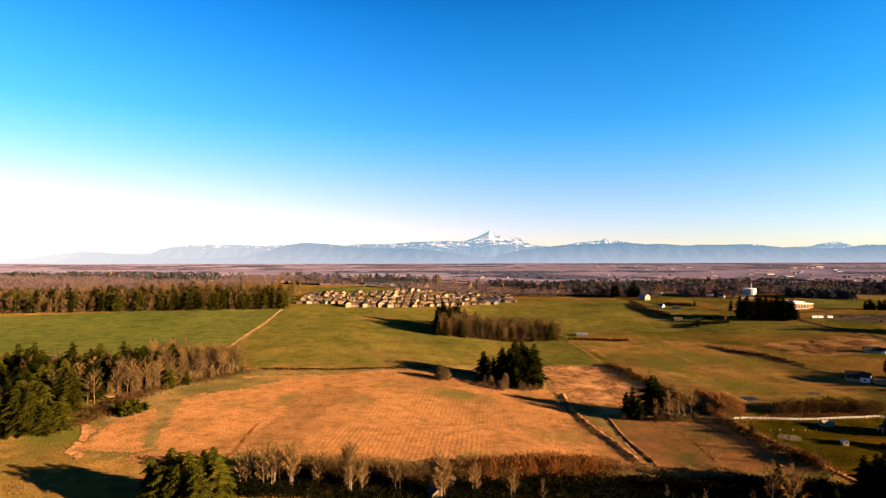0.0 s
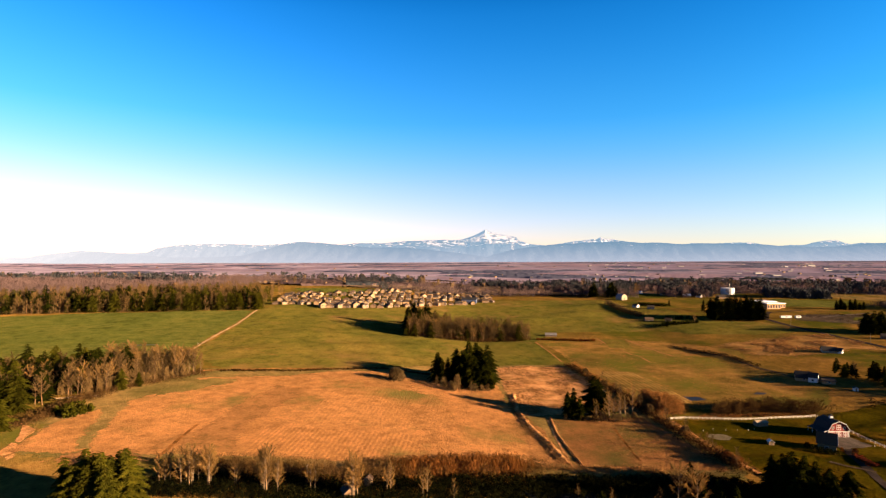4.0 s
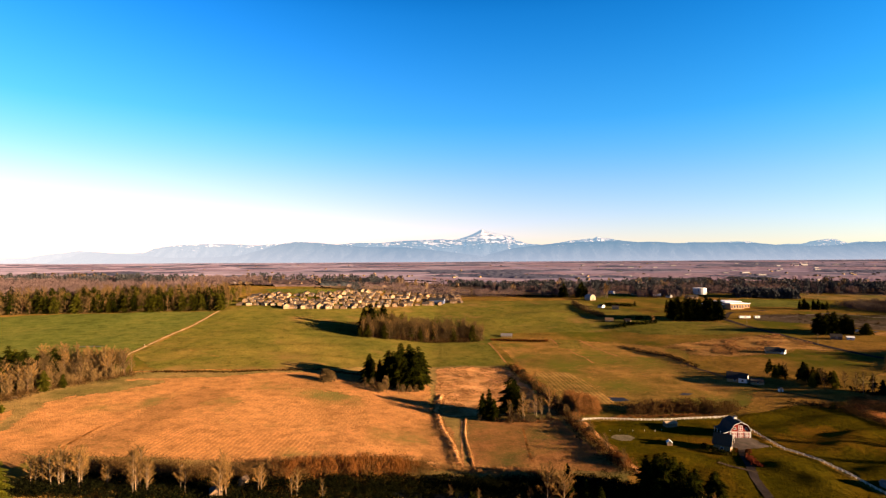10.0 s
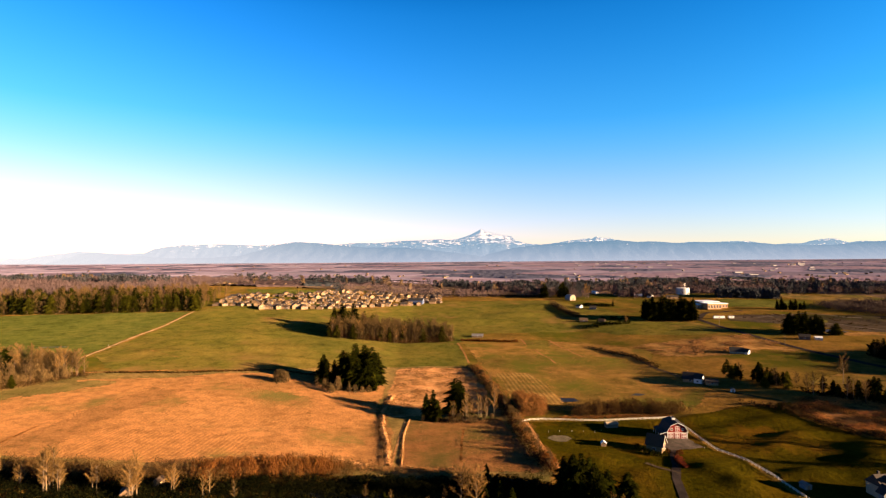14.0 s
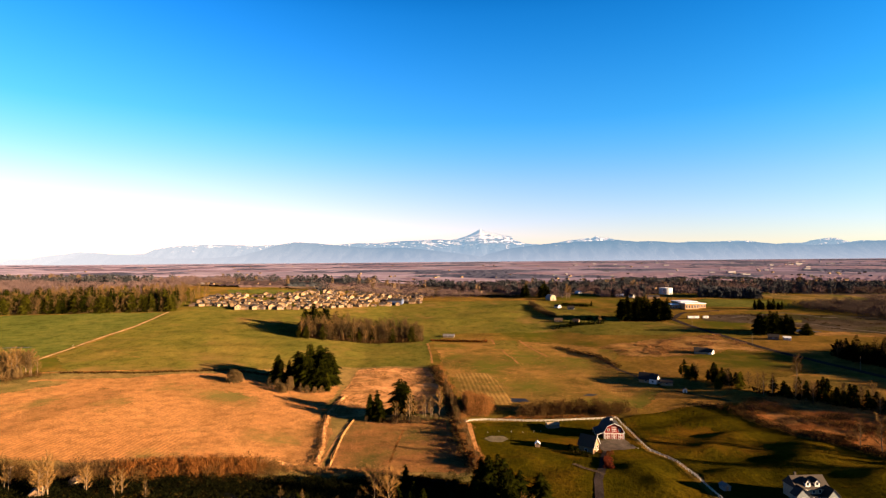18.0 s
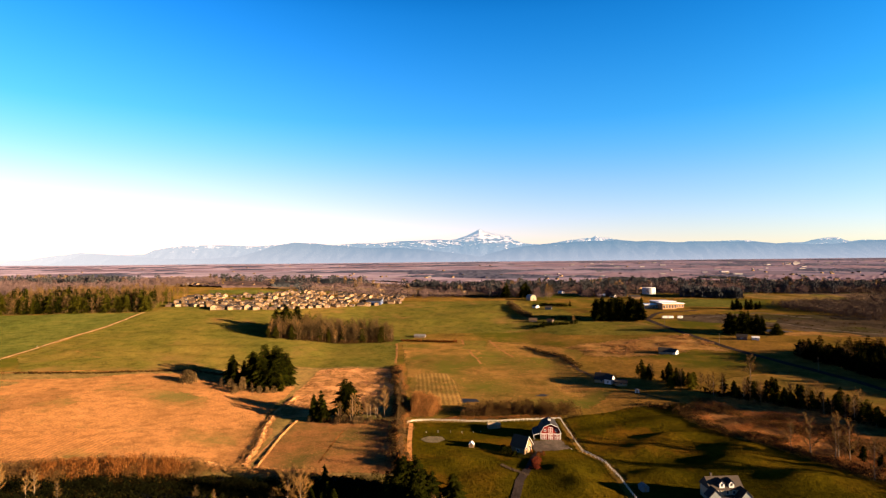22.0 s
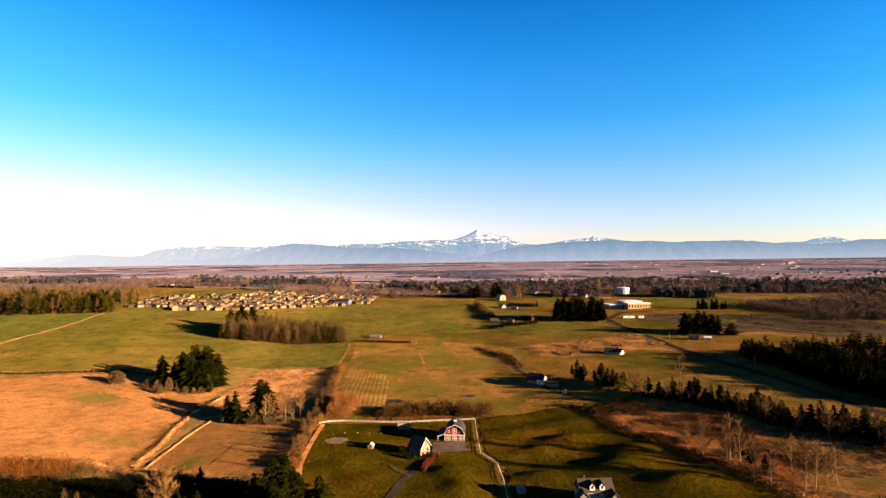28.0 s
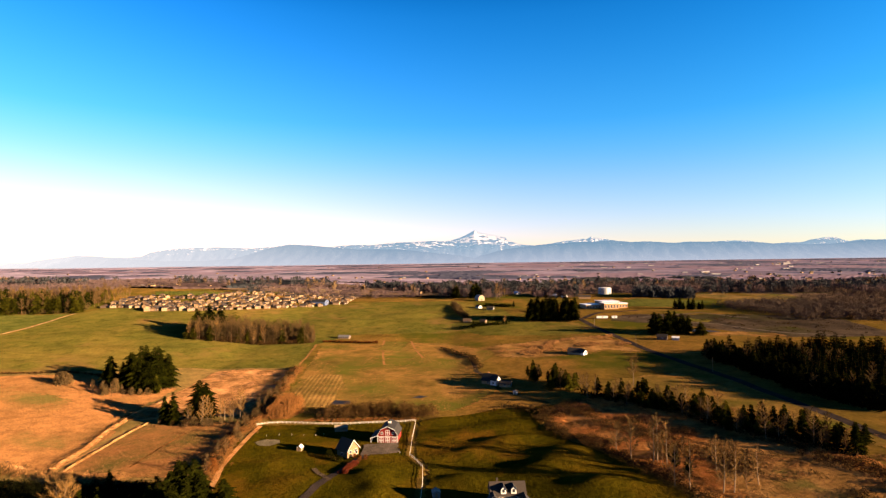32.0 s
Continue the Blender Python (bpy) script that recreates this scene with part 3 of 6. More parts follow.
KINDS = {
    "fir": ("fir_tree", "tall dark green fir tree", [fir_meshes(s, 25, w, 0.38) for s, w in ((1, 0.36), (2, 0.3), (3, 0.4), (4, 0.33), (5, 0.28))]),
    "cedar": ("cedar_tree", "olive green conifer with low sunlight in its needle colour", [fir_meshes(s, 20, w, 0.45, 0.3, M_FIR_B, 0.04) for s, w in ((11, 0.36), (12, 0.3), (13, 0.4))]),
    "spruce": ("spruce_tree", "tall fir of a dense wood, needles blackened for shade", [fir_meshes(s, 22, w, 0.38, 0.2, M_FIR_SHADED) for s, w in ((6, 0.34), (7, 0.28), (8, 0.38))]),
    "young": ("young_fir", "slender young fir tree with bare lower trunk", [fir_meshes(s, 14, w, 0.3, 0.4, M_FIR, 0.25) for s, w in ((21, 0.22), (22, 0.26))]),
    "bare": ("bare_tree", "leafless brown alder tree in winter", [bare_meshes(s, 20, sp, fork=0.22, fine=0.85) for s, sp in ((31, 0.24), (32, 0.29), (33, 0.2), (34, 0.27), (35, 0.22))]),
    "pale": ("pale_tree", "leafless pale-barked tree in winter sun", [bare_meshes(s, 20, sp, M_PALE_BARK, M_TWIG_PALE, 0.3, 0.9) for s, sp in ((41, 0.24), (42, 0.28), (43, 0.2))]),
    "birch": ("birch_tree", "thin leafless white-stemmed birch tree", [bare_meshes(s, 15, sp, M_PALE_BARK, M_TWIG_PALE, 0.16, 0.7) for s, sp in ((51, 0.2), (52, 0.24), (53, 0.18))]),
    "round": ("bare_tree", "round-crowned leafless pale tree", [bare_meshes(s, 12, 0.44, M_PALE_BARK, M_TWIG_PALE, 0.12, 0.6) for s in (61, 62)]),
    "bush": ("shrub", "bare brown hedge shrub", [bush_meshes(s, 4, 0.9) for s in (71, 72, 73)]),
    "willow": ("willow_shrub", "leafless shrub of upright rusty willow stems", [bush_meshes(s, 6, 0.75, M_TWIG_RED, 800, 0.85, 0.7) for s in (81, 82, 83)]),
    "tan_bush": ("shrub", "leafless tan twiggy shrub", [bush_meshes(s, 5, 0.85, M_TWIG, 900, 0.7, 0.6) for s in (91, 92)]),
    "dome": ("shrub", "dense round leafless tan bush", [bush_meshes(s, 8, 0.95, M_TWIG, 4200, 0.85, 0.5) for s in (98, 99)]),
    "green_bush": ("evergreen_shrub", "dense dark evergreen shrub", [bush_meshes(s, 4, 1.0, M_FIR, 420, 0.3) for s in (95, 96)]),
}
HEIGHT = {"spruce": 22, "fir": 25, "cedar": 20, "young": 14, "bare": 20, "pale": 20, "birch": 15, "round": 12, "bush": 4, "willow": 6, "tan_bush": 5, "green_bush": 4, "dome": 8}
CATEGORY = {"spruce": "tree", "fir": "tree", "cedar": "tree", "young": "tree", "bare": "tree", "pale": "tree", "birch": "tree", "round": "tree", "bush": "shrub", "willow": "shrub", "tan_bush": "shrub", "green_bush": "shrub", "dome": "shrub"}


def plant(kind, x, y, height, group="", label="", wide=1.0):
    name, text, variants = KINDS[kind]
    meshes = rng.choice(variants)
    root = new(name)
    root.empty_display_size = 0.5
    s = height / HEIGHT[kind]
    w = s * wide * rng.uniform(0.9, 1.12)
    root.matrix_basis = Matrix.LocRotScale((x, y, gz(x, y) - 0.05), Euler((rng.uniform(-0.03, 0.03), rng.uniform(-0.03, 0.03), rng.uniform(0, 6.28))), (w, w, s))
    for me in meshes:
        child = new(me.name.split(".")[0], me)
        child.parent = root
    return tagged(root, label or text, CATEGORY[kind], group)


def inside(x, y, outline):
    odd = False
    for (ax, ay), (bx, by) in zip(outline, outline[1:] + outline[:1]):
        if (ay > y) != (by > y) and x < ax + (y - ay) * (bx - ax) / (by - ay):
            odd = not odd
    return odd


def wood(outline, count, mixture, group, gap=4.0):
    """Trees strewn over an outline, no two closer than the gap. mixture: (kind, share, least height, most height)."""
    x0, x1 = min(p[0] for p in outline), max(p[0] for p in outline)
    y0, y1 = min(p[1] for p in outline), max(p[1] for p in outline)
    spots = []
    for _ in range(count * 40):
        if len(spots) >= count:
            break
        x, y = rng.uniform(x0, x1), rng.uniform(y0, y1)
        if inside(x, y, outline) and all((x - a) ** 2 + (y - b) ** 2 > gap * gap for a, b in spots):
            spots.append((x, y))
            k = rng.choices(mixture, [m[1] for m in mixture])[0]
            plant(k[0], x, y, rng.uniform(k[2], k[3]), group)


def row(points, step, mixture, group, jitter=1.5):
    for (ax, ay), (bx, by) in zip(points, points[1:]):
        k = max(1, int(math.hypot(bx - ax, by - ay) / step))
        for i in range(k):
            u = (i + rng.random()) / k
            m = rng.choices(mixture, [q[1] for q in mixture])[0]
            plant(m[0], ax + (bx - ax) * u + rng.uniform(-jitter, jitter), ay + (by - ay) * u + rng.uniform(-jitter, jitter), rng.uniform(m[2], m[3]), group)


def joined_wood(name, label, outline, count, mixture, gap, seed):
    """A wood too deep to count: the same trees, joined by material."""
    r = random.Random(seed)
    x0, x1 = min(p[0] for p in outline), max(p[0] for p in outline)
    y0, y1 = min(p[1] for p in outline), max(p[1] for p in outline)
    spots, heaps = [], {}
    for _ in range(count * 40):
        if len(spots) >= count:
            break
        x, y = r.uniform(x0, x1), r.uniform(y0, y1)
        if not inside(x, y, outline) or any((x - a) ** 2 + (y - b) ** 2 < gap * gap for a, b in spots):
            continue
        spots.append((x, y))
        k = r.choices(mixture, [m[1] for m in mixture])[0]
        s = r.uniform(k[2], k[3]) / HEIGHT[k[0]]
        m = np.array(Matrix.LocRotScale((x, y, gz(x, y) - 0.05), Euler((0, 0, r.uniform(0, 6.28))), (s, s, s)))
        for me in r.choice(LIGHT.get(k[0], KINDS[k[0]][2])):
            if me.name not in CORNERS:
                me.calc_loop_triangles()
                co = np.array([v.co for v in me.vertices])
                CORNERS[me.name] = co[[i for tr in me.loop_triangles for i in tr.vertices]]
            heaps.setdefault(me.materials[0].name, []).append(CORNERS[me.name] @ m[:3, :3].T + m[:3, 3])
    for mat, lots in heaps.items():
        tagged(new(name, tri_mesh(name, np.concatenate(lots), bpy.data.materials[mat])), label, "woodland", kind="stuff")


CORNERS = {}
LIGHT = {"spruce": [fir_meshes(s, 22, w, 0.38, 0.2, M_FIR_SHADED, coarse=2.6) for s, w in ((106, 0.34), (107, 0.3))], "fir": [fir_meshes(s, 25, w, 0.38, coarse=2.6) for s, w in ((101, 0.34), (102, 0.28), (103, 0.38))],
         "cedar": [fir_meshes(s, 20, w, 0.45, 0.3, M_FIR_B, 0.04, coarse=2.6) for s, w in ((111, 0.36), (112, 0.3))]}

# Grove of tall firs between the fields.
wood([(12, 380), (26, 376), (28, 392), (16, 394)], 4, [("fir", 1, 17, 26)], "firs of the field grove", 4)
wood([(32, 374), (46, 374), (54, 384), (52, 396), (36, 398), (30, 388)], 17, [("fir", 1, 21, 33)], "firs of the field grove", 3.8)
plant("tan_bush", 27, 368, 11, "", "tan bare tree before the dark firs", 0.6)
plant("tan_bush", 18, 370, 8, "", "tan bare tree before the dark firs", 0.8)
plant("cedar", 51, 376, 14, "", "olive conifer at the edge of the grove")
row([(12, 364), (34, 360), (50, 372)], 5, [("tan_bush", 2, 4, 7), ("bare", 1, 8, 12)], "shrubs under the field grove")
for x, y, h in ((-16, 376, 10), (-13, 377, 8.5), (-17, 379, 8)):
    plant("tan_bush", x, y, h, "tan bushes at the field hedge", "tall round leafless tan bush", 1.1)
# Firs and birches at the ditch.
for x, y, h, w in ((91, 315, 16, 0.8), (95, 317, 18, 0.9), (97, 313, 13, 1.0), (108, 321, 24, 1.25), (111, 323, 22, 1.1)):
    plant("fir", x, y, h, "firs at the ditch", "", w)
row([(104, 311), (118, 315), (132, 324)], 2.6, [("birch", 1, 11, 17)], "birches at the ditch")
row([(88, 312), (120, 308), (132, 316)], 4, [("tan_bush", 1, 3, 6), ("bush", 1, 3, 5)], "shrubs at the ditch")
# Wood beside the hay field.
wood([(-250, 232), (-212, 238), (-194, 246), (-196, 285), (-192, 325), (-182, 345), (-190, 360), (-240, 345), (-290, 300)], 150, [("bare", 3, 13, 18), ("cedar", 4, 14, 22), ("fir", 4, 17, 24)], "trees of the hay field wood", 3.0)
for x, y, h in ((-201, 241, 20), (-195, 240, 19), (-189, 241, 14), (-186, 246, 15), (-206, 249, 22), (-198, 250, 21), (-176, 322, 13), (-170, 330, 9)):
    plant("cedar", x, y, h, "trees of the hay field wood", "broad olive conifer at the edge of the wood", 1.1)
wood([(-224, 292), (-206, 303), (-184, 312), (-173, 328), (-160, 345), (-182, 347), (-205, 330), (-226, 312)], 62, [("bare", 6, 12, 18), ("pale", 2, 12, 18)], "trees of the hay field wood", 2.4)
wood([(-200, 345), (-150, 356), (-146, 366), (-180, 380), (-215, 372)], 66, [("pale", 4, 14, 20), ("bare", 3, 12, 17)], "trees of the hay field wood", 2.4)
brush("west_saplings", "close-grown bare saplings in the hay field wood", over([(-224, 292), (-206, 303), (-184, 312), (-173, 328), (-160, 345), (-150, 358), (-180, 376), (-212, 366), (-240, 330)], 420, 82), 6, 12, M_TWIG, 82, 130, 0.2, 0.85, 0.1)
brush("west_thicket", "undergrowth deep in the hay field wood, coloured dark for shade", over([(-250, 234), (-214, 242), (-200, 262), (-206, 300), (-240, 330), (-285, 300)], 300, 83), 4, 11, M_SHADE, 83, 110, 0.3, 0.6, 0.12)
# Alder wood on the green hill.
wood([(-18, 552), (60, 556), (112, 562), (111, 569), (60, 564), (-18, 562)], 95, [("bare", 5, 14, 20), ("pale", 1.6, 13, 19), ("cedar", 0.8, 13, 19)], "trees of the hill wood", 2.1)
joined_wood("hill_wood", "bare alder wood on the green hill", [(-20, 562), (60, 564), (111, 570), (106, 584), (60, 606), (-10, 602)], 110, [("bare", 6, 15, 21), ("pale", 1, 15, 20), ("cedar", 1.2, 17, 23)], 3.2, 40)
wood([(-24, 566), (-6, 562), (8, 590), (-16, 598)], 8, [("fir", 1, 24, 31)], "firs of the hill wood", 4)
brush("hill_undergrowth", "brown undergrowth of the hill wood", over([(-18, 551), (60, 554), (112, 560), (108, 575), (-14, 570)], 520, 41), 2, 6, M_THICKET, 41, 50, 0.5, 0.6, 0.16)
brush("hill_saplings", "close-grown bare saplings in the hill wood", over([(-18, 553), (60, 557), (112, 562), (108, 582), (60, 600), (-14, 598)], 620, 84), 8, 15, M_TWIG, 84, 110, 0.18, 0.85, 0.1)
# Long wood behind the crop field.
LONG = [(-205, 652), (-300, 636), (-415, 618), (-520, 596), (-640, 575), (-660, 640), (-420, 700), (-225, 720)]
wood([(-206, 652), (-300, 636), (-415, 618), (-415, 626), (-300, 646), (-206, 662)], 95, [("cedar", 4, 16, 23), ("fir", 2, 17, 24), ("bare", 3, 15, 20)], "trees of the long wood", 2.8)
joined_wood("long_wood", "mixed wood of firs and bare trees behind the crop", LONG, 430, [("bare", 5, 16, 22), ("cedar", 3, 16, 23), ("fir", 3, 18, 26)], 4.2, 42)
joined_wood("long_wood_back", "lower bare trees and firs at the back of the long wood", [(-212, 668), (-205, 720), (-203, 790), (-300, 785), (-430, 712)], 170, [("bare", 6, 12, 18), ("cedar", 3, 12, 18), ("pale", 1, 12, 17)], 4.2, 46)
brush("long_undergrowth", "brown undergrowth of the long wood", over([(-206, 650), (-300, 634), (-415, 616), (-640, 573), (-640, 585), (-415, 632), (-206, 668)], 420, 43), 2, 6, M_TWIG, 43, 40, 0.5, 0.6, 0.16)
brush("long_saplings", "close-grown bare saplings in the long wood", over([(-206, 653), (-300, 637), (-415, 620), (-640, 577), (-640, 600), (-415, 645), (-206, 682)], 760, 85), 9, 17, M_TWIG, 85, 80, 0.2, 0.85, 0.12)
# Firs below the school.
wood([(350, 640), (403, 628), (408, 648), (356, 660)], 36, [("fir", 1, 21, 29)], "firs below the school", 3.6)
# Firs at the road.
wood([(462, 548), (492, 540), (505, 560), (470, 572)], 22, [("fir", 1, 15, 24), ("bare", 0.4, 10, 15)], "firs at the road", 3.4)
plant("cedar", 508, 543, 13, "", "lone cone-shaped dark conifer in a field", 1.5)
# Dark wood beyond the road; the shade on its firs is put into the needle colour.
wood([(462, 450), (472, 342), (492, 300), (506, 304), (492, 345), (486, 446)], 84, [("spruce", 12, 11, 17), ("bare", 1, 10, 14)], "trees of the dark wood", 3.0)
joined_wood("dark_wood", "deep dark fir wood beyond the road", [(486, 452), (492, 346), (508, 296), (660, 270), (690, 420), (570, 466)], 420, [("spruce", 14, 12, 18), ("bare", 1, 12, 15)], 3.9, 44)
# Shade-coloured undergrowth, tall enough to close the shadow of the wood.
brush("dark_undergrowth", "undergrowth along the fir wood, coloured dark for shade", over([(470, 452), (474, 342), (490, 296), (500, 300), (484, 345), (484, 450)], 620, 45), 4, 10, M_SHADE, 45)
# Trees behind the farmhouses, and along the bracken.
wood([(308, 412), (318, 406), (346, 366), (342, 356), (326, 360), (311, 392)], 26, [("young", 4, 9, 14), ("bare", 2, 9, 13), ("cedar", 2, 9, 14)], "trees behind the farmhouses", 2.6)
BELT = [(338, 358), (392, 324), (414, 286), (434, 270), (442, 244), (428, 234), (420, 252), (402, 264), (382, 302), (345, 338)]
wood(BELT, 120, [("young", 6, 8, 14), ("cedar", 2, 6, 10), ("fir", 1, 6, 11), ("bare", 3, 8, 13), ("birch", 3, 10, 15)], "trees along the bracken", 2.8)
brush("belt_undergrowth", "undergrowth below the tree belt, coloured dark for shade", over(BELT, 460, 46), 1.2, 3.6, M_SHADE, 46)
brush("bracken_mounds", "rusty mounds of bracken and bramble", over([(326, 336), (310, 300), (320, 274), (342, 232), (352, 202), (368, 212), (366, 255), (390, 285), (380, 308), (345, 340)], 2600, 47, -0.05), 0.35, 1.1, M_TWIG_RUST, 47, 70, 2.0, 0.45, 0.16, 0.2)
brush("bramble_mounds", "dark bramble mounds in the bracken", over([(326, 336), (310, 300), (320, 274), (342, 232), (352, 202), (368, 212), (366, 255), (390, 285), (380, 308), (345, 340)], 520, 48, 0.1), 0.9, 2.6, M_BRAMBLE, 48, 80, 1.2, 0.4, 0.13, 0.2)
for x, y, h in ((337, 242, 17), (345, 238, 18), (347, 239, 20), (350, 236, 18), (345, 216, 17), (349, 212, 18), (360, 209, 19), (364, 209, 19), (366, 226, 15), (333, 250, 14), (376, 214, 15)):
    plant("birch", x, y, h, "birches in the bracken")
plant("pale", 380, 366, 20, "", "tall lone bare tree behind the bracken")
wood([(340, 250), (352, 220), (372, 210), (384, 226), (366, 250)], 12, [("bare", 2, 7, 11), ("young", 1, 6, 10)], "small trees in the bracken", 3)
# Near edge: thickets, pale trees, dark firs and the shade they cast, deepened by dark-coloured undergrowth.
NEAR = [(-78, 212), (-32, 214), (12, 226), (46, 238), (62, 240)]
brush("near_thicket", "brown thicket along the near hedge", along(NEAR, 0.3, 3.4, 50), 3, 7.5, M_THICKET, 50, 150, 0.55, 0.8, 0.065)
brush("near_willows", "rusty upright willow thicket on the near bank", along([(-2, 222), (24, 229), (50, 236)], 0.16, 2.4, 51), 4, 8, M_TWIG_RED, 51, 120, 0.3, 0.95, 0.1)
brush("near_brambles", "brambles below the near hedge, coloured dark for shade", along([(-86, 206), (-30, 206), (20, 214), (70, 222), (140, 226)], 0.35, 4.0, 52), 1.2, 3.4, M_SHADE, 52, 70, 0.8, 0.5, 0.12)
for x, y, k, h in ((-88, 199, 3, 12), (-78, 198, 6, 14), (-71, 200, 5, 14), (-62, 201, 2, 11), (-51, 199, 8, 15), (-46, 200, 3, 12), (-34, 202, 2, 11), (-18, 200, 8, 15), (-4, 203, 2, 12), (9, 202, 2, 11), (20, 205, 1, 9)):
    for _ in range(k):
        plant(rng.choice(("birch", "birch", "pale")), x + rng.gauss(0, 1.3), y + rng.gauss(0, 1.3), h * rng.uniform(0.8, 1.1), "pale trees along the near hedge")
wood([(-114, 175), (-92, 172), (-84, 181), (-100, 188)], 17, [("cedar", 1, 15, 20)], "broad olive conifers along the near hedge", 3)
wood([(60, 199), (98, 198), (104, 210), (66, 212)], 9, [("fir", 1, 5, 8), ("bare", 2, 5, 8)], "dark trees on the near bank", 3.5)
wood([(112, 203), (146, 200), (148, 210), (120, 214)], 8, [("fir", 1, 6, 10)], "dark firs on the near bank", 3.5)
# Near-black scrub stands in for the deep shadow on this ground.
brush("bank_scrub", "scrub on the near bank, coloured dark for shade", over([(56, 212), (150, 210), (150, 224), (128, 232), (100, 230), (62, 234)], 700, 53), 1.0, 3.0, M_SHADE, 53, 70, 0.9, 0.4, 0.16)
brush("near_undergrowth", "brambles under the near hedge, coloured dark for shade", over([(-98, 188), (-30, 190), (20, 198), (60, 206), (58, 232), (10, 222), (-30, 214), (-90, 208)], 1500, 49), 1.0, 3.0, M_SHADE, 49, 60, 0.9, 0.4, 0.15)
brush("dry_brambles", "dark bramble clumps in the dry grass", over([(372, 196), (440, 192), (430, 246), (402, 264), (370, 250)], 420, 37, 0.02), 0.8, 2.4, M_BRAMBLE, 37, 60, 0.9, 0.4, 0.16)
brush("lawn_brambles", "dark brambles between lawn and bracken", along([(312, 318), (308, 300), (318, 274), (340, 232), (356, 195)], 0.3, 2.2, 39), 0.8, 2.6, M_BRAMBLE, 39, 50, 0.9, 0.4, 0.16)
plant("fir", 119, 222, 11, "", "narrow dark fir beside the pond", 0.7)
plant("round", 107, 208, 13, "", "round-crowned pale bare tree by the pond", 1.0)
plant("round", 113, 205, 12, "", "round-crowned pale bare tree by the pond", 1.0)
wood([(146, 200), (160, 194), (168, 212), (150, 224)], 20, [("fir", 1, 12, 19)], "firs beside the pond", 2.8)
plant("fir", 173, 206, 13, "", "dark fir on the barn lawn", 1.2)
for x, y in ((165, 200), (169, 198), (161, 197)):
    plant("pale", x, y, 8, "small pale trees on the barn lawn")
# Hedge along the lane, and the thickets by the white fence.
brush("lane_hedge", "tall brown hedge along the lane", [p for p in along([(153, 236), (147, 272), (144, 312), (140, 370), (129, 456)], 0.3, 2.2, 54) if noise.noise((p[0] * 0.09, p[1] * 0.09, 2)) > -0.22], 1.2, 4.6, M_HEDGE, 54, 130, 0.5, 0.75, 0.07)
brush("lane_brambles", "dark brambles under the lane hedge", along([(150, 236), (144, 272), (141, 312), (137, 370), (126, 456)], 0.5, 2.0, 55), 1.5, 4, M_BRAMBLE, 55, 40, 0.6, 0.4, 0.16)
row([(150, 240), (144, 285), (141, 330), (136, 400)], 9, [("bare", 2, 6, 10), ("tan_bush", 1, 4, 6)], "small trees of the lane hedge", 2)
brush("fence_willows", "rusty willows by the white fence", over([(149, 320), (160, 318), (166, 332), (160, 352), (148, 356)], 360, 56), 3.5, 9, M_HEDGE, 56, 130, 0.35, 0.9, 0.08)
brush("fence_thicket", "dark brown thicket behind the white fence", along([(184, 324), (215, 328), (246, 321)], 0.22, 3.4, 57), 3, 9.5, M_THICKET, 57, 120, 0.4, 0.9, 0.085)
brush("fence_reeds", "pale reeds behind the white fence", over([(166, 316), (240, 315), (236, 320), (180, 322)], 700, 58), 0.4, 1.0, M_HEDGE, 58, 20, 0.8, 0.7, 0.4)
plant("willow", 151, 244, 5, "", "rusty red shrub at the lane corner", 1.4)
plant("willow", 149, 248, 5, "", "rusty red shrub at the lane corner", 1.4)
brush("drive_hedge", "low clipped hedge of red twigs by the driveway", along([(210.5, 240), (213.5, 253)], 0.1, 0.8, 59), 0.9, 1.6, M_RUSSET, 59, 60, 0.5, 0.5, 0.2)
for x, y, h in ((215, 256, 3.2), (217.5, 258, 2.6), (212, 260, 2.4)):
    plant("willow", x, y, h, "bare shrubs by the cottage")
for x, y, h in ((201, 259, 3.4), (203.5, 257, 3.0), (199.5, 262, 3.6), (206, 256, 2.6), (199, 266, 3.2)):
    plant("green_bush", x, y, h, "dark shrubs under the cottage wall")
for x, y, h in ((151, 252, 4.5), (146, 284, 5.5), (144, 300, 4), (142, 322, 6.5), (139, 366, 5), (136, 392, 4), (132, 424, 5.5)):
    plant("dome", x, y, h, "dense bushes of the lane hedge")
# Trees and hedges about the far farms.
for x, y, h in ((266, 845, 26), (262, 850, 20), (292, 850, 24), (297, 856, 26), (303, 850, 19), (283, 618, 10), (370, 705, 16), (345, 752, 9)):
    plant("fir", x, y, h, "firs about the far farms")
for x, y, h in ((328, 832, 24), (333, 836, 20), (320, 627, 10), (246, 900, 15), (345, 880, 14)):
    plant("pale", x, y, h, "golden bare trees about the far farms")
brush("farm_trees", "bare trees about the far farms", over([(238, 880), (320, 840), (345, 850), (330, 920), (250, 940)], 70, 86) + over([(380, 860), (455, 825), (470, 860), (450, 900), (400, 930)], 60, 87), 8, 17, M_FAR_BARE, 86, 150, 0.36, 0.7, 0.08, category="woodland")
brush("farm_firs", "dark conifers about the far farms", over([(240, 890), (330, 860), (340, 920), (260, 950)], 26, 88) + over([(390, 880), (455, 845), (465, 880), (420, 940)], 30, 89), 12, 22, M_FAR_DARK, 88, 140, 0.22, 0.5, 0.11, category="woodland")
brush("farm_hedge", "tan hedge climbing to the far farms", along([(262, 765), (268, 720), (276, 680)], 0.35, 2.2, 70), 3, 7, M_TWIG, 70, 40, 0.5, 0.6, 0.15)
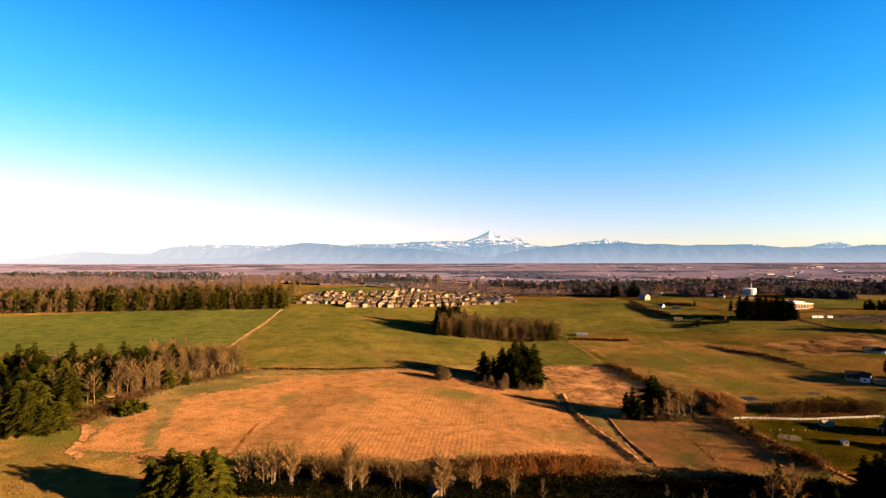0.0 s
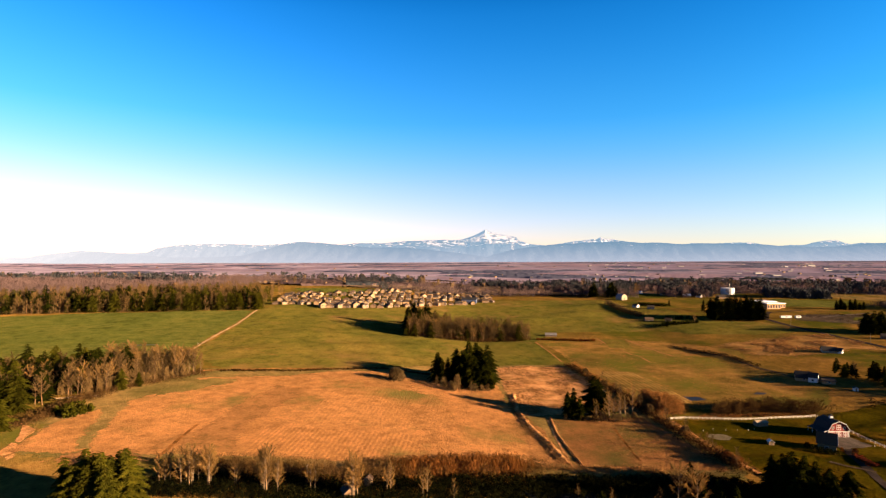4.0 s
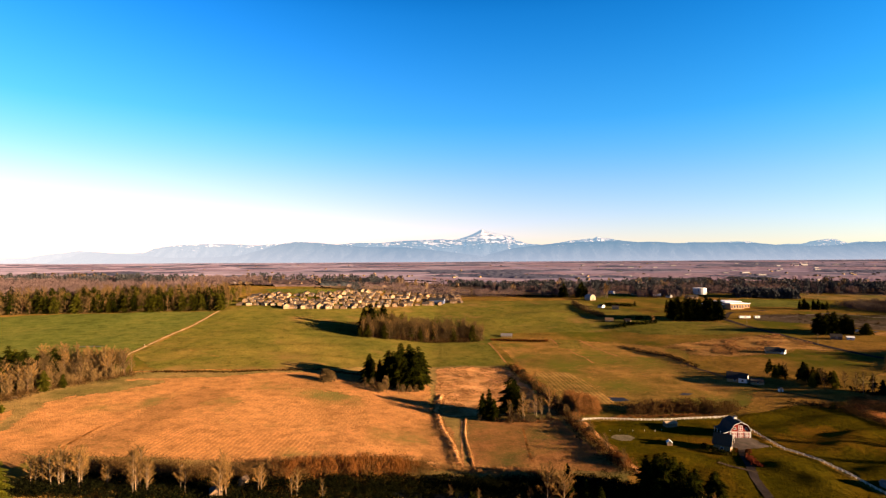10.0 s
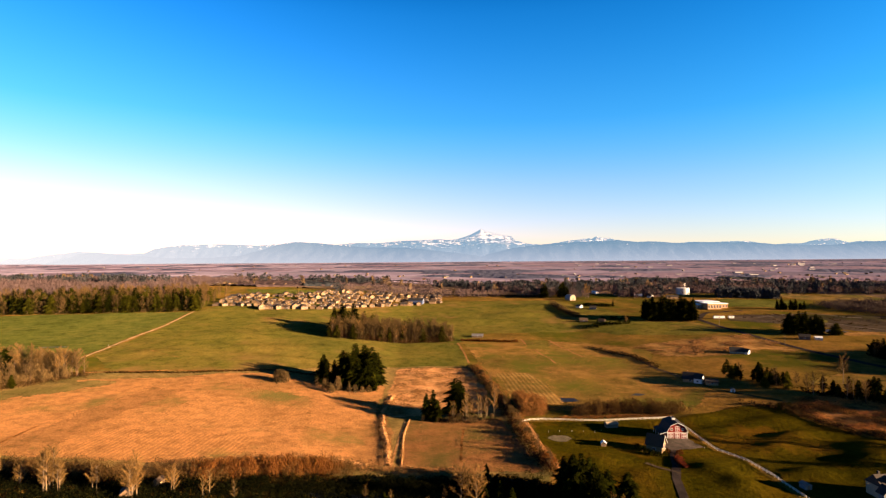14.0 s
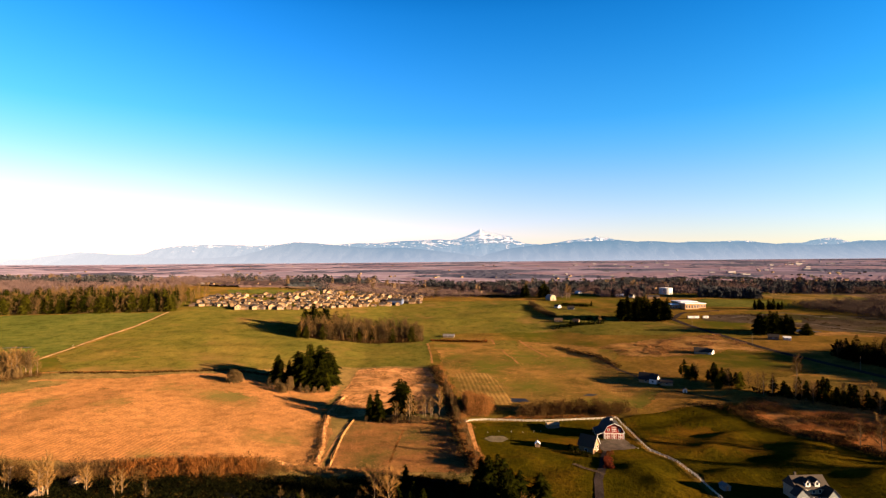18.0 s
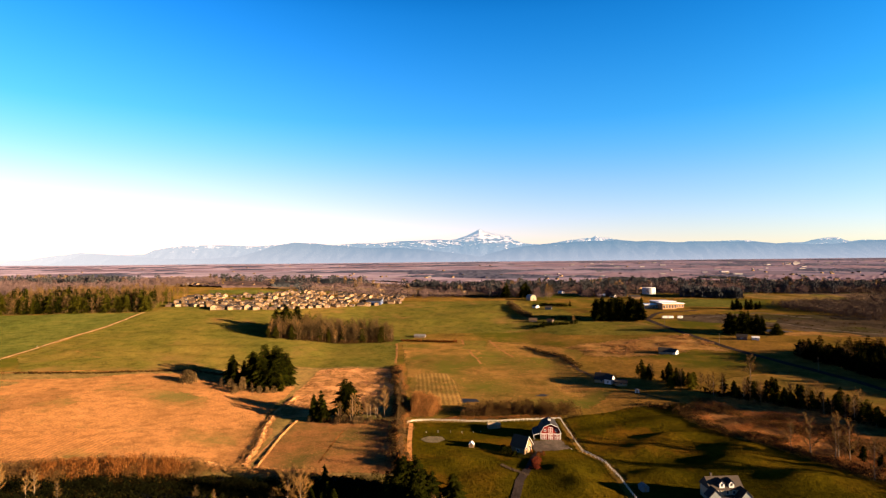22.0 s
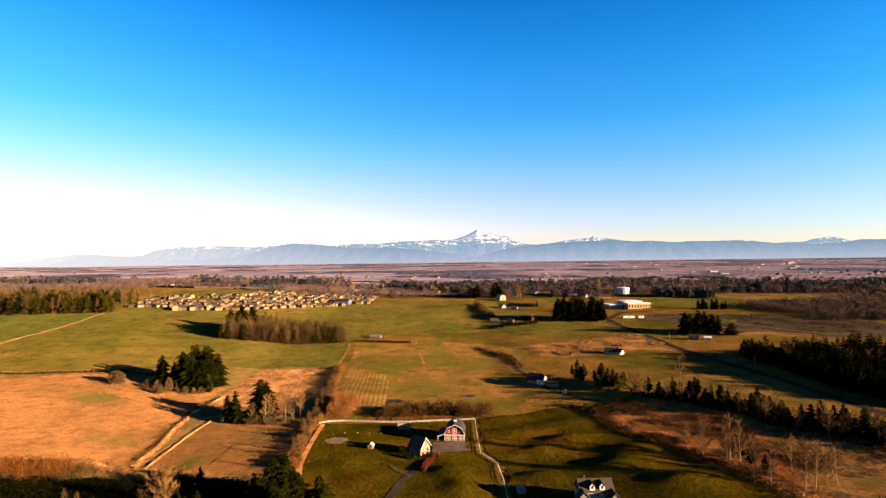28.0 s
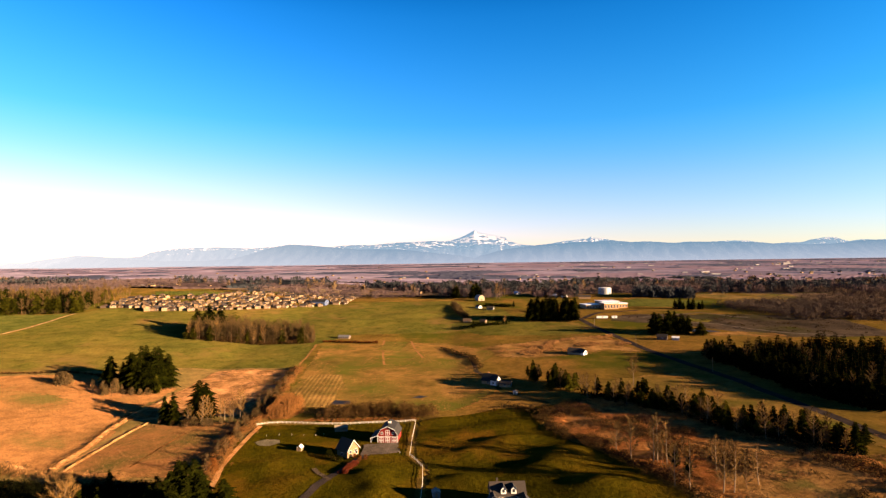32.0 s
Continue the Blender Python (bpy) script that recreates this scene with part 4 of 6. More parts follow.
brush("farm_evergreens", "dark evergreen garden shrubs of the far farms", along([(305, 764), (340, 752)], 0.5, 2.0, 71) + along([(275, 625), (325, 628)], 0.9, 2.5, 72) + along([(300, 660), (330, 650)], 1.2, 3, 73), 2, 5, M_FIR, 71, 40, 0.6, 0.4, 0.2)
brush("hill_hedge", "dark hedge along the crest of the green hill", along([(76, 930), (160, 905), (258, 862)], 0.5, 1.5, 74), 1.5, 4, M_BRAMBLE, 74, 30, 0.6, 0.4, 0.2)
brush("village_trees", "bare garden trees between the village houses", over([(-190, 690), (-60, 700), (90, 800), (60, 930), (-60, 850), (-170, 780)], 130, 75), 3, 6, M_TWIG, 75, 40, 0.4, 0.6, 0.2)
brush("site_scrub", "dark scrub on the building site", over([(450, 630), (560, 560), (690, 530), (690, 600), (560, 660), (470, 668)], 220, 76, 0.05), 0.6, 1.8, M_BRAMBLE, 76, 24, 1.2, 0.3, 0.3)
wood([(548, 702), (584, 698), (586, 706), (552, 710)], 12, [("fir", 1, 9, 16)], "firs beyond the school field", 3)
brush("school_trees", "bare wood behind the school field", over([(540, 830), (620, 812), (640, 850), (560, 880)], 260, 77), 8, 16, M_FAR_DARK, 77, 40, 0.35, 0.5, 0.2, category="woodland")
brush("east_hedges", "bare wood east of the school field", over([(608, 726), (632, 668), (646, 610), (760, 600), (780, 700), (700, 770)], 620, 78), 6, 11, M_EAST, 78, 110, 0.45, 0.6, 0.09, category="woodland")
brush("lane_scrub", "dark scrub along the dirt lane", along([(250, 530), (276, 482), (280, 440)], 0.5, 2.0, 79) + along([(292, 330), (318, 320)], 0.3, 5, 80), 0.8, 2.2, M_BRAMBLE, 79, 24, 1.0, 0.3, 0.3)
# Loose tufts that roughen the fields.
brush("hay_tufts", "stubble tufts over the dry field", over([(-104, 262), (-100, 232), (-84, 230), (-13, 236), (45, 254), (74, 250), (72, 297), (58, 322), (58, 390), (20, 390), (-60, 384), (-100, 350)], 15000, 31), 0.15, 0.42, M_STRAW, 31, 5, 1.6, 0.5, 0.6, category="stubble")
brush("paddock_tufts", "stubble tufts over the paddock", over([(80, 246), (80, 311), (134, 316), (140, 272), (146, 238)], 4500, 32), 0.15, 0.4, M_STRAW, 32, 5, 1.6, 0.5, 0.6, category="stubble")
brush("pasture_tufts", "dry tufts over the pale pasture", over([(146, 330), (262, 330), (290, 370), (276, 430), (300, 500), (250, 560), (125, 556), (133, 460), (142, 372)], 7000, 33, -0.1), 0.15, 0.45, M_STRAW, 33, 6, 1.8, 0.5, 0.6, category="grass")
brush("lawn_tufts", "dark grass tufts over the lawns", over([(150, 309), (236, 309), (248, 255), (280, 328), (318, 328), (304, 300), (336, 232), (350, 200), (160, 205), (154, 240)], 3000, 34, 0.05), 0.15, 0.45, M_FIR_B, 34, 6, 2.0, 0.4, 0.6, category="grass")
brush("bracken_straw", "pale dead grass streaks in the bracken", over([(326, 330), (312, 300), (322, 274), (344, 232), (358, 195), (470, 195), (462, 262), (440, 300), (380, 326)], 1800, 35, 0.08), 0.4, 1.0, M_STRAW, 35, 30, 1.6, 0.5, 0.3, category="grass")
brush("wheat_tufts", "rough tufts over the green hill", over([(-180, 436), (-88, 394), (39, 452), (122, 464), (116, 550), (-20, 548), (-190, 640)], 7000, 36, 0.0), 0.15, 0.4, M_FIR_B, 36, 5, 2.0, 0.4, 0.6, category="grass")
# Rows and tufts along field edges.
brush("ditch_tussocks", "tan tussocks heaped along the ditch", along([(73, 250), (71, 276), (66, 300), (63, 330), (66, 366)], 0.12, 1.5, 60), 0.4, 1.2, M_STRAW, 60, 60, 1.3, 0.5, 0.16)
brush("ditch_lip", "pale dry grass on the far lip of the ditch", along([(80.5, 246), (78.5, 289), (80.5, 318)], 0.15, 0.4, 61), 0.25, 0.7, M_STRAW, 61, 40, 1.2, 0.4, 0.22)
brush("margin_tussocks", "pale rough grass along the near field edge", along([(-20, 232), (20, 240), (46, 250), (62, 246), (84, 242), (116, 238)], 0.3, 2.0, 62), 0.6, 1.8, M_STRAW, 62, 60, 1.2, 0.6, 0.2)
brush("hedge_line", "low dark hedge between hay and wheat", along([(-140, 374), (-88, 388), (-25, 408), (16, 400)], 0.5, 0.9, 63), 0.5, 1.5, M_BRAMBLE, 63, 12, 0.9, 0.4, 0.5)
brush("field_tussocks", "pale tussocks in the rough field", over([(62, 326), (64, 446), (88, 452), (120, 452), (132, 372), (126, 328)], 2200, 64, -0.1), 0.35, 1.0, M_STRAW, 64, 40, 1.3, 0.5, 0.2)
brush("road_tussocks", "orange tussocks along the road", over([(300, 500), (325, 524), (380, 544), (420, 552), (426, 508), (402, 490), (372, 472), (335, 468)], 900, 65, 0.02), 0.5, 1.4, M_STRAW, 65, 20, 1.6, 0.5, 0.4)
brush("orchard_row", "row of rusty low shrubs below the farm shed", along([(121, 570), (150, 565), (181, 560)], 0.4, 0.8, 66), 1.2, 2.6, M_TWIG_RED, 66, 18, 0.6, 0.5, 0.4)
brush("green_corner", "dense dark evergreen bushes by the hay field", over([(-180, 272), (-168, 266), (-164, 276), (-176, 284)], 60, 67), 2, 4.5, M_FIR_B, 67, 30, 0.6, 0.3, 0.3)
brush("west_undergrowth", "brown undergrowth of the hay field wood", along([(-250, 234), (-206, 244), (-182, 256), (-184, 285), (-180, 322), (-160, 350), (-146, 366)], 0.3, 3.4, 68), 1.2, 4, M_THICKET, 68, 60, 0.5, 0.6, 0.12)
brush("stream_grass", "pale dry grass along the little stream", along([(-158, 215), (-165, 228), (-168, 238), (-172, 250), (-184, 258)], 0.5, 1.8, 69), 0.25, 0.7, M_STRAW, 69, 24, 1.6, 0.5, 0.35)
# Firs on the near bank, out of sight, that shade the foot of the view.
row([(70, 168), (120, 166), (170, 164), (215, 160), (260, 158)], 5, [("fir", 1, 14, 18)], "firs of the near bank", 4)

# ---- mountains ----
def mountain_material(name, rock, snow, line, span, need, high_haze, haze):
    """Snow lies where height and a patchy noise together pass a bound; aerial haze is painted in as emission."""
    m, n, l, b = nodes_of(name)
    g = n.new("ShaderNodeNewGeometry").outputs["Position"]
    sep = n.new("ShaderNodeSeparateXYZ")
    l.new(g, sep.inputs[0])
    high = n.new("ShaderNodeMapRange")
    high.clamp = False
    high.inputs[1].default_value, high.inputs[2].default_value = line, line + span
    l.new(sep.outputs[2], high.inputs[0])
    patchy = n.new("ShaderNodeMath")
    patchy.operation = "MULTIPLY_ADD"
    squash = n.new("ShaderNodeVectorMath")
    squash.operation = "MULTIPLY"
    squash.inputs[1].default_value = (0.45, 1.0, 1.5)
    l.new(g, squash.inputs[0])
    l.new(noise_node(n, l, squash.outputs[0], 0.03, 7, 0.7), patchy.inputs[0])
    patchy.inputs[1].default_value = 4.5
    l.new(high.outputs[0], patchy.inputs[2])
    ran = n.new("ShaderNodeMapRange")
    ran.inputs[1].default_value, ran.inputs[2].default_value = need, need + 0.1
    l.new(patchy.outputs[0], ran.inputs[0])
    l.new(mix(n, l, ran.outputs[0], rock, snow), b.inputs["Base Color"])
    b.inputs["Roughness"].default_value = 1.0
    bumped(n, l, b, noise_node(n, l, g, 0.02, 7, 0.7), 1.0, 60)
    b.inputs["Specular IOR Level"].default_value = 0.0
    # Haze as emitted colour: paler near the foot and towards the west.
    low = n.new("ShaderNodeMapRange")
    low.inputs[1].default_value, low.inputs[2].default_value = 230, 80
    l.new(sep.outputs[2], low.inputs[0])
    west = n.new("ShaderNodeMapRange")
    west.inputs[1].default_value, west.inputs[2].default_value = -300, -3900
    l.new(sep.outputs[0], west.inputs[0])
    c = mix(n, l, low.outputs[0], high_haze, haze)
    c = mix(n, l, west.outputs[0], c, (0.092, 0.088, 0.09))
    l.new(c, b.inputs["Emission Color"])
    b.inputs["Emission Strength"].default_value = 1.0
    return m


def ridge(name, label, material, x0, x1, y, crest, foot=62, depth=260, seed=1.0, step=14, rough=12):
    """A range: crest gives the height along x at a few places; slopes with spurs fall to the foot on both sides."""
    cx, cz = np.array(crest).T
    n, k = int((x1 - x0) / step), 14
    verts, faces = [], []
    for i in range(n + 1):
        x = x0 + (x1 - x0) * i / n
        top = float(np.interp(x, cx, cz))
        top += rough * (noise.fractal((x * 0.006, seed, 0), 1.0, 2.0, 5) + 0.4 * noise.noise((x * 0.03, seed, 4)))
        for j in range(k + 1):
            u = j / k
            fall = u ** 0.8
            spur = noise.fractal((x * 0.012, u * 2.2, seed + 5), 1.0, 2.1, 6) * 42 * math.sin(math.pi * min(1, u * 1.1)) * min(1, (top - foot) / 120)
            verts.append((x + spur * 0.25, y - depth * u, max(foot - 5, top + (foot - top) * fall + spur * 0.8)))
        verts.append((x, y + 60, foot))
    w = k + 2
    for i in range(n):
        for j in range(k):
            a = i * w + j
            faces.append((a, a + 1, a + w + 1, a + w))
        faces.append((i * w, (i + 1) * w, (i + 1) * w + k + 1, i * w + k + 1))
    me = mesh_of(name, verts, faces, material)
    me.polygons.foreach_set("use_smooth", [True] * len(me.polygons))
    return tagged(new(name, me), label, "mountain", kind="structure")


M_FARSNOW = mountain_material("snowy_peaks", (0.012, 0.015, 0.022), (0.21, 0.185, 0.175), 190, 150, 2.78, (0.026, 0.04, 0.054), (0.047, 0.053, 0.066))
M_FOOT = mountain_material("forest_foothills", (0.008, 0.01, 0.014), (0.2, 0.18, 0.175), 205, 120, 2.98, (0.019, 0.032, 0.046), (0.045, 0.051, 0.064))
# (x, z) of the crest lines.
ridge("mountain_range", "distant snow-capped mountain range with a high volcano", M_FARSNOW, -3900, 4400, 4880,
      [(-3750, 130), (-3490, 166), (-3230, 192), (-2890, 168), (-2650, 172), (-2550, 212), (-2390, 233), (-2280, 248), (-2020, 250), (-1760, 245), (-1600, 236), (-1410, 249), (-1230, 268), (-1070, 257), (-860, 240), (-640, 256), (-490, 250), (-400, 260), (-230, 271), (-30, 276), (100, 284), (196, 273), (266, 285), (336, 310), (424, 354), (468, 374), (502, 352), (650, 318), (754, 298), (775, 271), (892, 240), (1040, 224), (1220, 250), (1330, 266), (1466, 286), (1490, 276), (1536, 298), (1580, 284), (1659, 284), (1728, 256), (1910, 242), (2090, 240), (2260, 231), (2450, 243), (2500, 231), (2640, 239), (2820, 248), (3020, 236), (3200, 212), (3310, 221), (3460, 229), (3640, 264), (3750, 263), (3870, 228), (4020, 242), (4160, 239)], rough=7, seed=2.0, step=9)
ridge("foothills", "forested foothills, blue with painted haze, below the snow peaks", M_FOOT, -3330, 4300, 4700,
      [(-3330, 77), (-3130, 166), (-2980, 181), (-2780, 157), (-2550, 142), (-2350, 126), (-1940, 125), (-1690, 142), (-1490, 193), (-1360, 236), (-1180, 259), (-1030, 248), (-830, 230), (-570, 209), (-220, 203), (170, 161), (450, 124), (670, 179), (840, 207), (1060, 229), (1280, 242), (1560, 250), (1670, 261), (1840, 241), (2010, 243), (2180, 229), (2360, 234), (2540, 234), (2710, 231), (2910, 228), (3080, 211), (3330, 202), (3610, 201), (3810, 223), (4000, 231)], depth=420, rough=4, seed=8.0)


# ---- far woods and hedges ----
def far_spots(seed, count, y0, y1, stretch, cut, avoid=()):
    """Places in drawn-out patches over the plain."""
    r = random.Random(seed)
    out = []
    while len(out) < count:
        y = y0 * (y1 / y0) ** r.random()
        x = r.uniform(-1.0, 1.05) * y + 110
        if noise.noise((x * stretch * 0.35, y * stretch, seed)) + 0.35 * noise.noise((x * 0.02, y * 0.03, seed)) < cut:
            continue
        if any(inside(x, y, a) for a in avoid):
            continue
        out.append((x, y))
    return np.array(out)


CLEAR = [[(-620, 540), (-205, 650), (-215, 860), (-60, 950), (60, 1000), (300, 830), (350, 640), (480, 700), (640, 790), (560, 830), (540, 960), (250, 960), (80, 1080), (-60, 1040), (-260, 860), (-640, 700)],
         [(60, 990), (260, 860), (330, 700), (420, 640), (700, 500), (720, 640), (660, 800), (830, 780), (830, 850), (690, 920), (540, 830), (545, 960), (480, 960), (300, 900), (160, 1060)]]
# Woods of the plain carry the air's haze in their mauve and slate tones.
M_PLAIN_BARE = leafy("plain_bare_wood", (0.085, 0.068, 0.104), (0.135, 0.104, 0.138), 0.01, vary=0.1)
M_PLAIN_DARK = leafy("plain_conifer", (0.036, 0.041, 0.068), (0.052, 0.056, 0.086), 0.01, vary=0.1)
M_FAR_GOLD = leafy("far_poplars", (0.0504, 0.03478, 0.0198), (0.0828, 0.05476, 0.0306), 0.05, vary=0.1)
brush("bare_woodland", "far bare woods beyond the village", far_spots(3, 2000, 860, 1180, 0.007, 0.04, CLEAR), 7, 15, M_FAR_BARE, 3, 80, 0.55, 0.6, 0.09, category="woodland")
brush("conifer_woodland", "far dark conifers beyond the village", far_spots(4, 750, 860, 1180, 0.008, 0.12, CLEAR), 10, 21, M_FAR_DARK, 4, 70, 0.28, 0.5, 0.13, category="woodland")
brush("poplars", "far golden poplars beyond the village", far_spots(5, 130, 900, 1180, 0.009, 0.0, CLEAR), 12, 20, M_FAR_GOLD, 5, 60, 0.2, 0.6, 0.18, category="woodland")


def canopy(name, label, y0, y1, u0, u1, stretch, cut, high, material, seed, ratio=1.011, du=0.0036, avoid=()):
    """Closed roof of far woods: a low uneven sheet over drawn-out patches, down to the ground at its rims."""
    r = np.random.RandomState(seed)
    ys_ = y0 * ratio ** np.arange(int(math.log(y1 / y0) / math.log(ratio)) + 1)
    us = np.arange(u0, u1, du)
    y_ = np.repeat(ys_[:, None], len(us), 1) * (1 + r.uniform(-0.4, 0.4, (len(ys_), len(us))) * (ratio - 1))
    x_ = y_ * (us[None] + r.uniform(-0.35, 0.35, (len(ys_), len(us))) * du) + 110
    cover = np.zeros_like(x_)
    for j in range(len(ys_)):
        for i in range(len(us)):
            x, y = x_[j, i], y_[j, i]
            v = noise.noise((x * stretch * 0.6, y * stretch, seed)) + 0.45 * noise.noise((x * stretch * 3, y * stretch * 3, seed + 0.5)) - cut
            if v > 0 and not (y < 1500 and any(inside(x, y, o) for o in avoid)):
                cover[j, i] = min(1, v * 4)
    z_ = ground_z(x_, y_) - 1.0 + cover * high * r.uniform(0.55, 1.25, x_.shape)
    w = len(us)
    on = cover > 0
    keep = on[:-1, :-1] | on[1:, :-1] | on[:-1, 1:] | on[1:, 1:]
    jj, ii = np.nonzero(keep)
    a = jj * w + ii
    q = np.stack([x_.ravel(), y_.ravel(), z_.ravel()], 1)
    me = mesh_of(name, q, np.stack([a, a + 1, a + w + 1, a + w], 1).tolist(), material)
    me.polygons.foreach_set("use_smooth", [True] * len(me.polygons))
    return tagged(new(name, me), label, "woodland", kind="stuff")


canopy("vale_woodland", "brown bare woods beyond the village", 900, 1260, -1.0, 1.05, 0.006, 0.02, 4, M_FAR_BARE, 6, 1.006, 0.004, CLEAR)
canopy("vale_conifers", "dark conifer woods beyond the village", 960, 1400, -1.0, 1.05, 0.007, 0.26, 6, M_FAR_DARK, 16, 1.006, 0.004, CLEAR)
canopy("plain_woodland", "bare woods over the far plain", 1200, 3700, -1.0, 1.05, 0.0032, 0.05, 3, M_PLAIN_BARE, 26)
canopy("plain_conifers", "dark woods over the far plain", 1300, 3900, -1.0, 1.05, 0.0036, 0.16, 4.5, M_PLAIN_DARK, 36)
brush("west_woodland", "bare woods behind the long wood", far_spots(8, 2300, 640, 1080, 0.006, -0.1, [[(-260, 500), (900, 500), (900, 1400), (-330, 1400)], [(-2000, 300), (-200, 300), (-200, 660), (-430, 620), (-700, 570)]]), 8, 15, M_FAR_BARE, 8, 100, 0.5, 0.6, 0.09, category="woodland")
brush("east_woodland", "bare woods beyond the building site", far_spots(9, 800, 600, 1050, 0.008, 0.0, [[(-2000, 400), (600, 400), (640, 790), (560, 1400), (-2000, 1400)], [(440, 500), (700, 510), (705, 612), (640, 660), (470, 680)], CLEAR[1]]), 7, 13, M_EAST, 9, 100, 0.5, 0.6, 0.09, category="woodland")

BEHIND = [(60, 1090), (170, 1040), (300, 985), (420, 990), (520, 960), (640, 930), (760, 950), (900, 930)]
brush("crest_conifers", "dark conifers behind the green hill", [(x, y) for x, y in along(BEHIND, 2.2, 26, 90) if noise.noise((x * 0.012, y * 0.012, 5)) > -0.05], 11, 22, M_FAR_DARK, 90, 130, 0.24, 0.5, 0.11, category="woodland")
brush("crest_trees", "tall bare trees behind the green hill", along(BEHIND, 3.0, 34, 91), 8, 16, M_FAR_BARE, 91, 150, 0.36, 0.7, 0.08, category="woodland")

# ---- fields and roads further off ----
def strip(name, label, category, points, width, material, lift=0.13, rough=0.3):
    left, right = [], []
    for i, (x, y) in enumerate(points):
        ax, ay = points[max(0, i - 1)]
        bx, by = points[min(len(points) - 1, i + 1)]
        k = width / 2 / math.hypot(bx - ax, by - ay)
        left.append((x - (by - ay) * k, y + (bx - ax) * k))
        right.append((x + (by - ay) * k, y - (bx - ax) * k))
    return field(name, label, category, right + left[::-1], material, lift, rough, soft=0)


def bank(name, label, points, width, height, material, seed):
    """A lumpy mound of dead grass along a line, higher here and there."""
    r = random.Random(seed)
    line_ = []
    for (ax, ay), (bx, by) in zip(points, points[1:]):
        k = max(1, int(math.hypot(bx - ax, by - ay) / 0.7))
        line_ += [(ax + (bx - ax) * i / k, ay + (by - ay) * i / k, bx - ax, by - ay) for i in range(k)]
    verts, faces, across = [], [], 9
    for i, (x, y, dx, dy) in enumerate(line_):
        k = 1 / math.hypot(dx, dy)
        swell = 0.6 + 0.55 * noise.noise((x * 0.25, y * 0.25, seed)) + 0.35 * noise.noise((x * 0.9, y * 0.9, seed))
        wide = width * (0.8 + 0.5 * noise.noise((x * 0.3, y * 0.3, seed + 3)))
        for j in range(across):
            u = j / (across - 1) * 2 - 1
            px, py = x - dy * k * u * wide / 2, y + dx * k * u * wide / 2
            lump = 0.35 * height * noise.noise((px * 1.1, py * 1.1, seed + 7)) + r.uniform(-0.05, 0.05)
            verts.append((px, py, gz(px, py) + 0.05 + max(0, (1 - u * u)) * max(0.1, height * swell + lump)))
    for i in range(len(line_) - 1):
        for j in range(across - 1):
            a = i * across + j
            faces.append((a, a + 1, a + across + 1, a + across))
    me = mesh_of(name, verts, faces, material)
    me.attributes.new("inner", "FLOAT", "POINT").data.foreach_set("value", [1.0] * len(verts))
    if me.polygons[0].normal.z < 0:
        me.flip_normals()
    return tagged(new(name, me), label, "bank", kind="structure")


M_ASPHALT = land("asphalt", (0.0144, 0.01155, 0.011), (0.0198, 0.01595, 0.01485), (0.0252, 0.02035, 0.0187), 0.1, 1.5, bump=0.15)
M_GRAVEL = land("gravel", (0.0396, 0.03196, 0.02688), (0.054, 0.0442, 0.03648), (0.0684, 0.05576, 0.04608), 0.1, 1.5, bump=0.3)
M_DIRT = land("bare_dirt", (0.01733, 0.01386, 0.01056), (0.03273, 0.02464, 0.01746), (0.0539, 0.04043, 0.02842), 0.02, 0.3, (0.01925, 0.02002, 0.005684), 0.012, 0.5)
M_SAND = land("sand", (0.05, 0.044, 0.03), (0.07, 0.06, 0.04), (0.06, 0.05, 0.034), 0.1, 1.0, bump=0.3)
m, n, l, b = nodes_of("still_water")
b.inputs["Base Color"].default_value = (0.008, 0.01, 0.016, 1)
b.inputs["Roughness"].default_value = 0.3
b.inputs["IOR"].default_value = 1.12
b.inputs["Specular IOR Level"].default_value = 0.03
bumped(n, l, b, noise_node(n, l, n.new("ShaderNodeNewGeometry").outputs["Position"], 1.2), 0.08, 0.1)
M_WATER = m

field("field_school", "green playing field beside the school", "field", [(498, 738), (566, 732), (650, 784), (603, 797), (538, 822), (505, 790)], M_GREEN_L, 0.07, 2)
field("field_upland", "tan field of dead grass on the far rise", "field", [(635, 838), (656, 800), (732, 786), (800, 782), (820, 840), (677, 912)], M_TAN_GREEN, 0.14, 3)
field("building_site", "bare dirt building site with tracks", "ground", [(440, 626), (470, 612), (520, 585), (580, 524), (700, 520), (700, 610), (640, 640), (564, 658), (470, 668)], M_DIRT, 0.12, 4)
field("field_verge", "dry orange grass along the road", "field", [(262, 512), (300, 536), (345, 552), (418, 560), (424, 540), (429, 505), (436, 462), (420, 468), (400, 480), (372, 462), (335, 458), (296, 470), (284, 490)], M_VERGE, 0.07, 6, soft=22)
field("field_village", "green paddock behind the village", "field", [(-190, 796), (-120, 800), (-40, 830), (-4, 900), (-6, 935), (-120, 880), (-215, 840)], M_GREEN_L, 0.07, 2)
field("field_plot", "square of bright green grass", "field", [(188, 568), (214, 566), (210, 520), (184, 522)], M_GREEN, 0.2, 0.6, soft=4)
field("field_meadow", "green meadow below the school firs", "field", [(250, 640), (345, 640), (405, 622), (418, 575), (380, 556), (290, 580)], M_GREEN, 0.07, 4)
strip("track", "narrow tan farm track over the green hill", "track", [(-187, 412), (-190.5, 440), (-194.5, 480), (-199, 540), (-203, 600), (-207, 660)], 2.4, M_TRACK, 0.15, 0.2)
strip("track_west", "tan strip along the green field", "track", [(116, 565), (119, 540), (122, 500), (124, 470)], 2.4, M_TAN_DULL, 0.13, 0.4)
strip("track_east", "tan strip across the pasture", "track", [(186, 572), (188, 545), (194, 500), (200, 462)], 2.2, M_TAN_DULL, 0.13, 0.5)
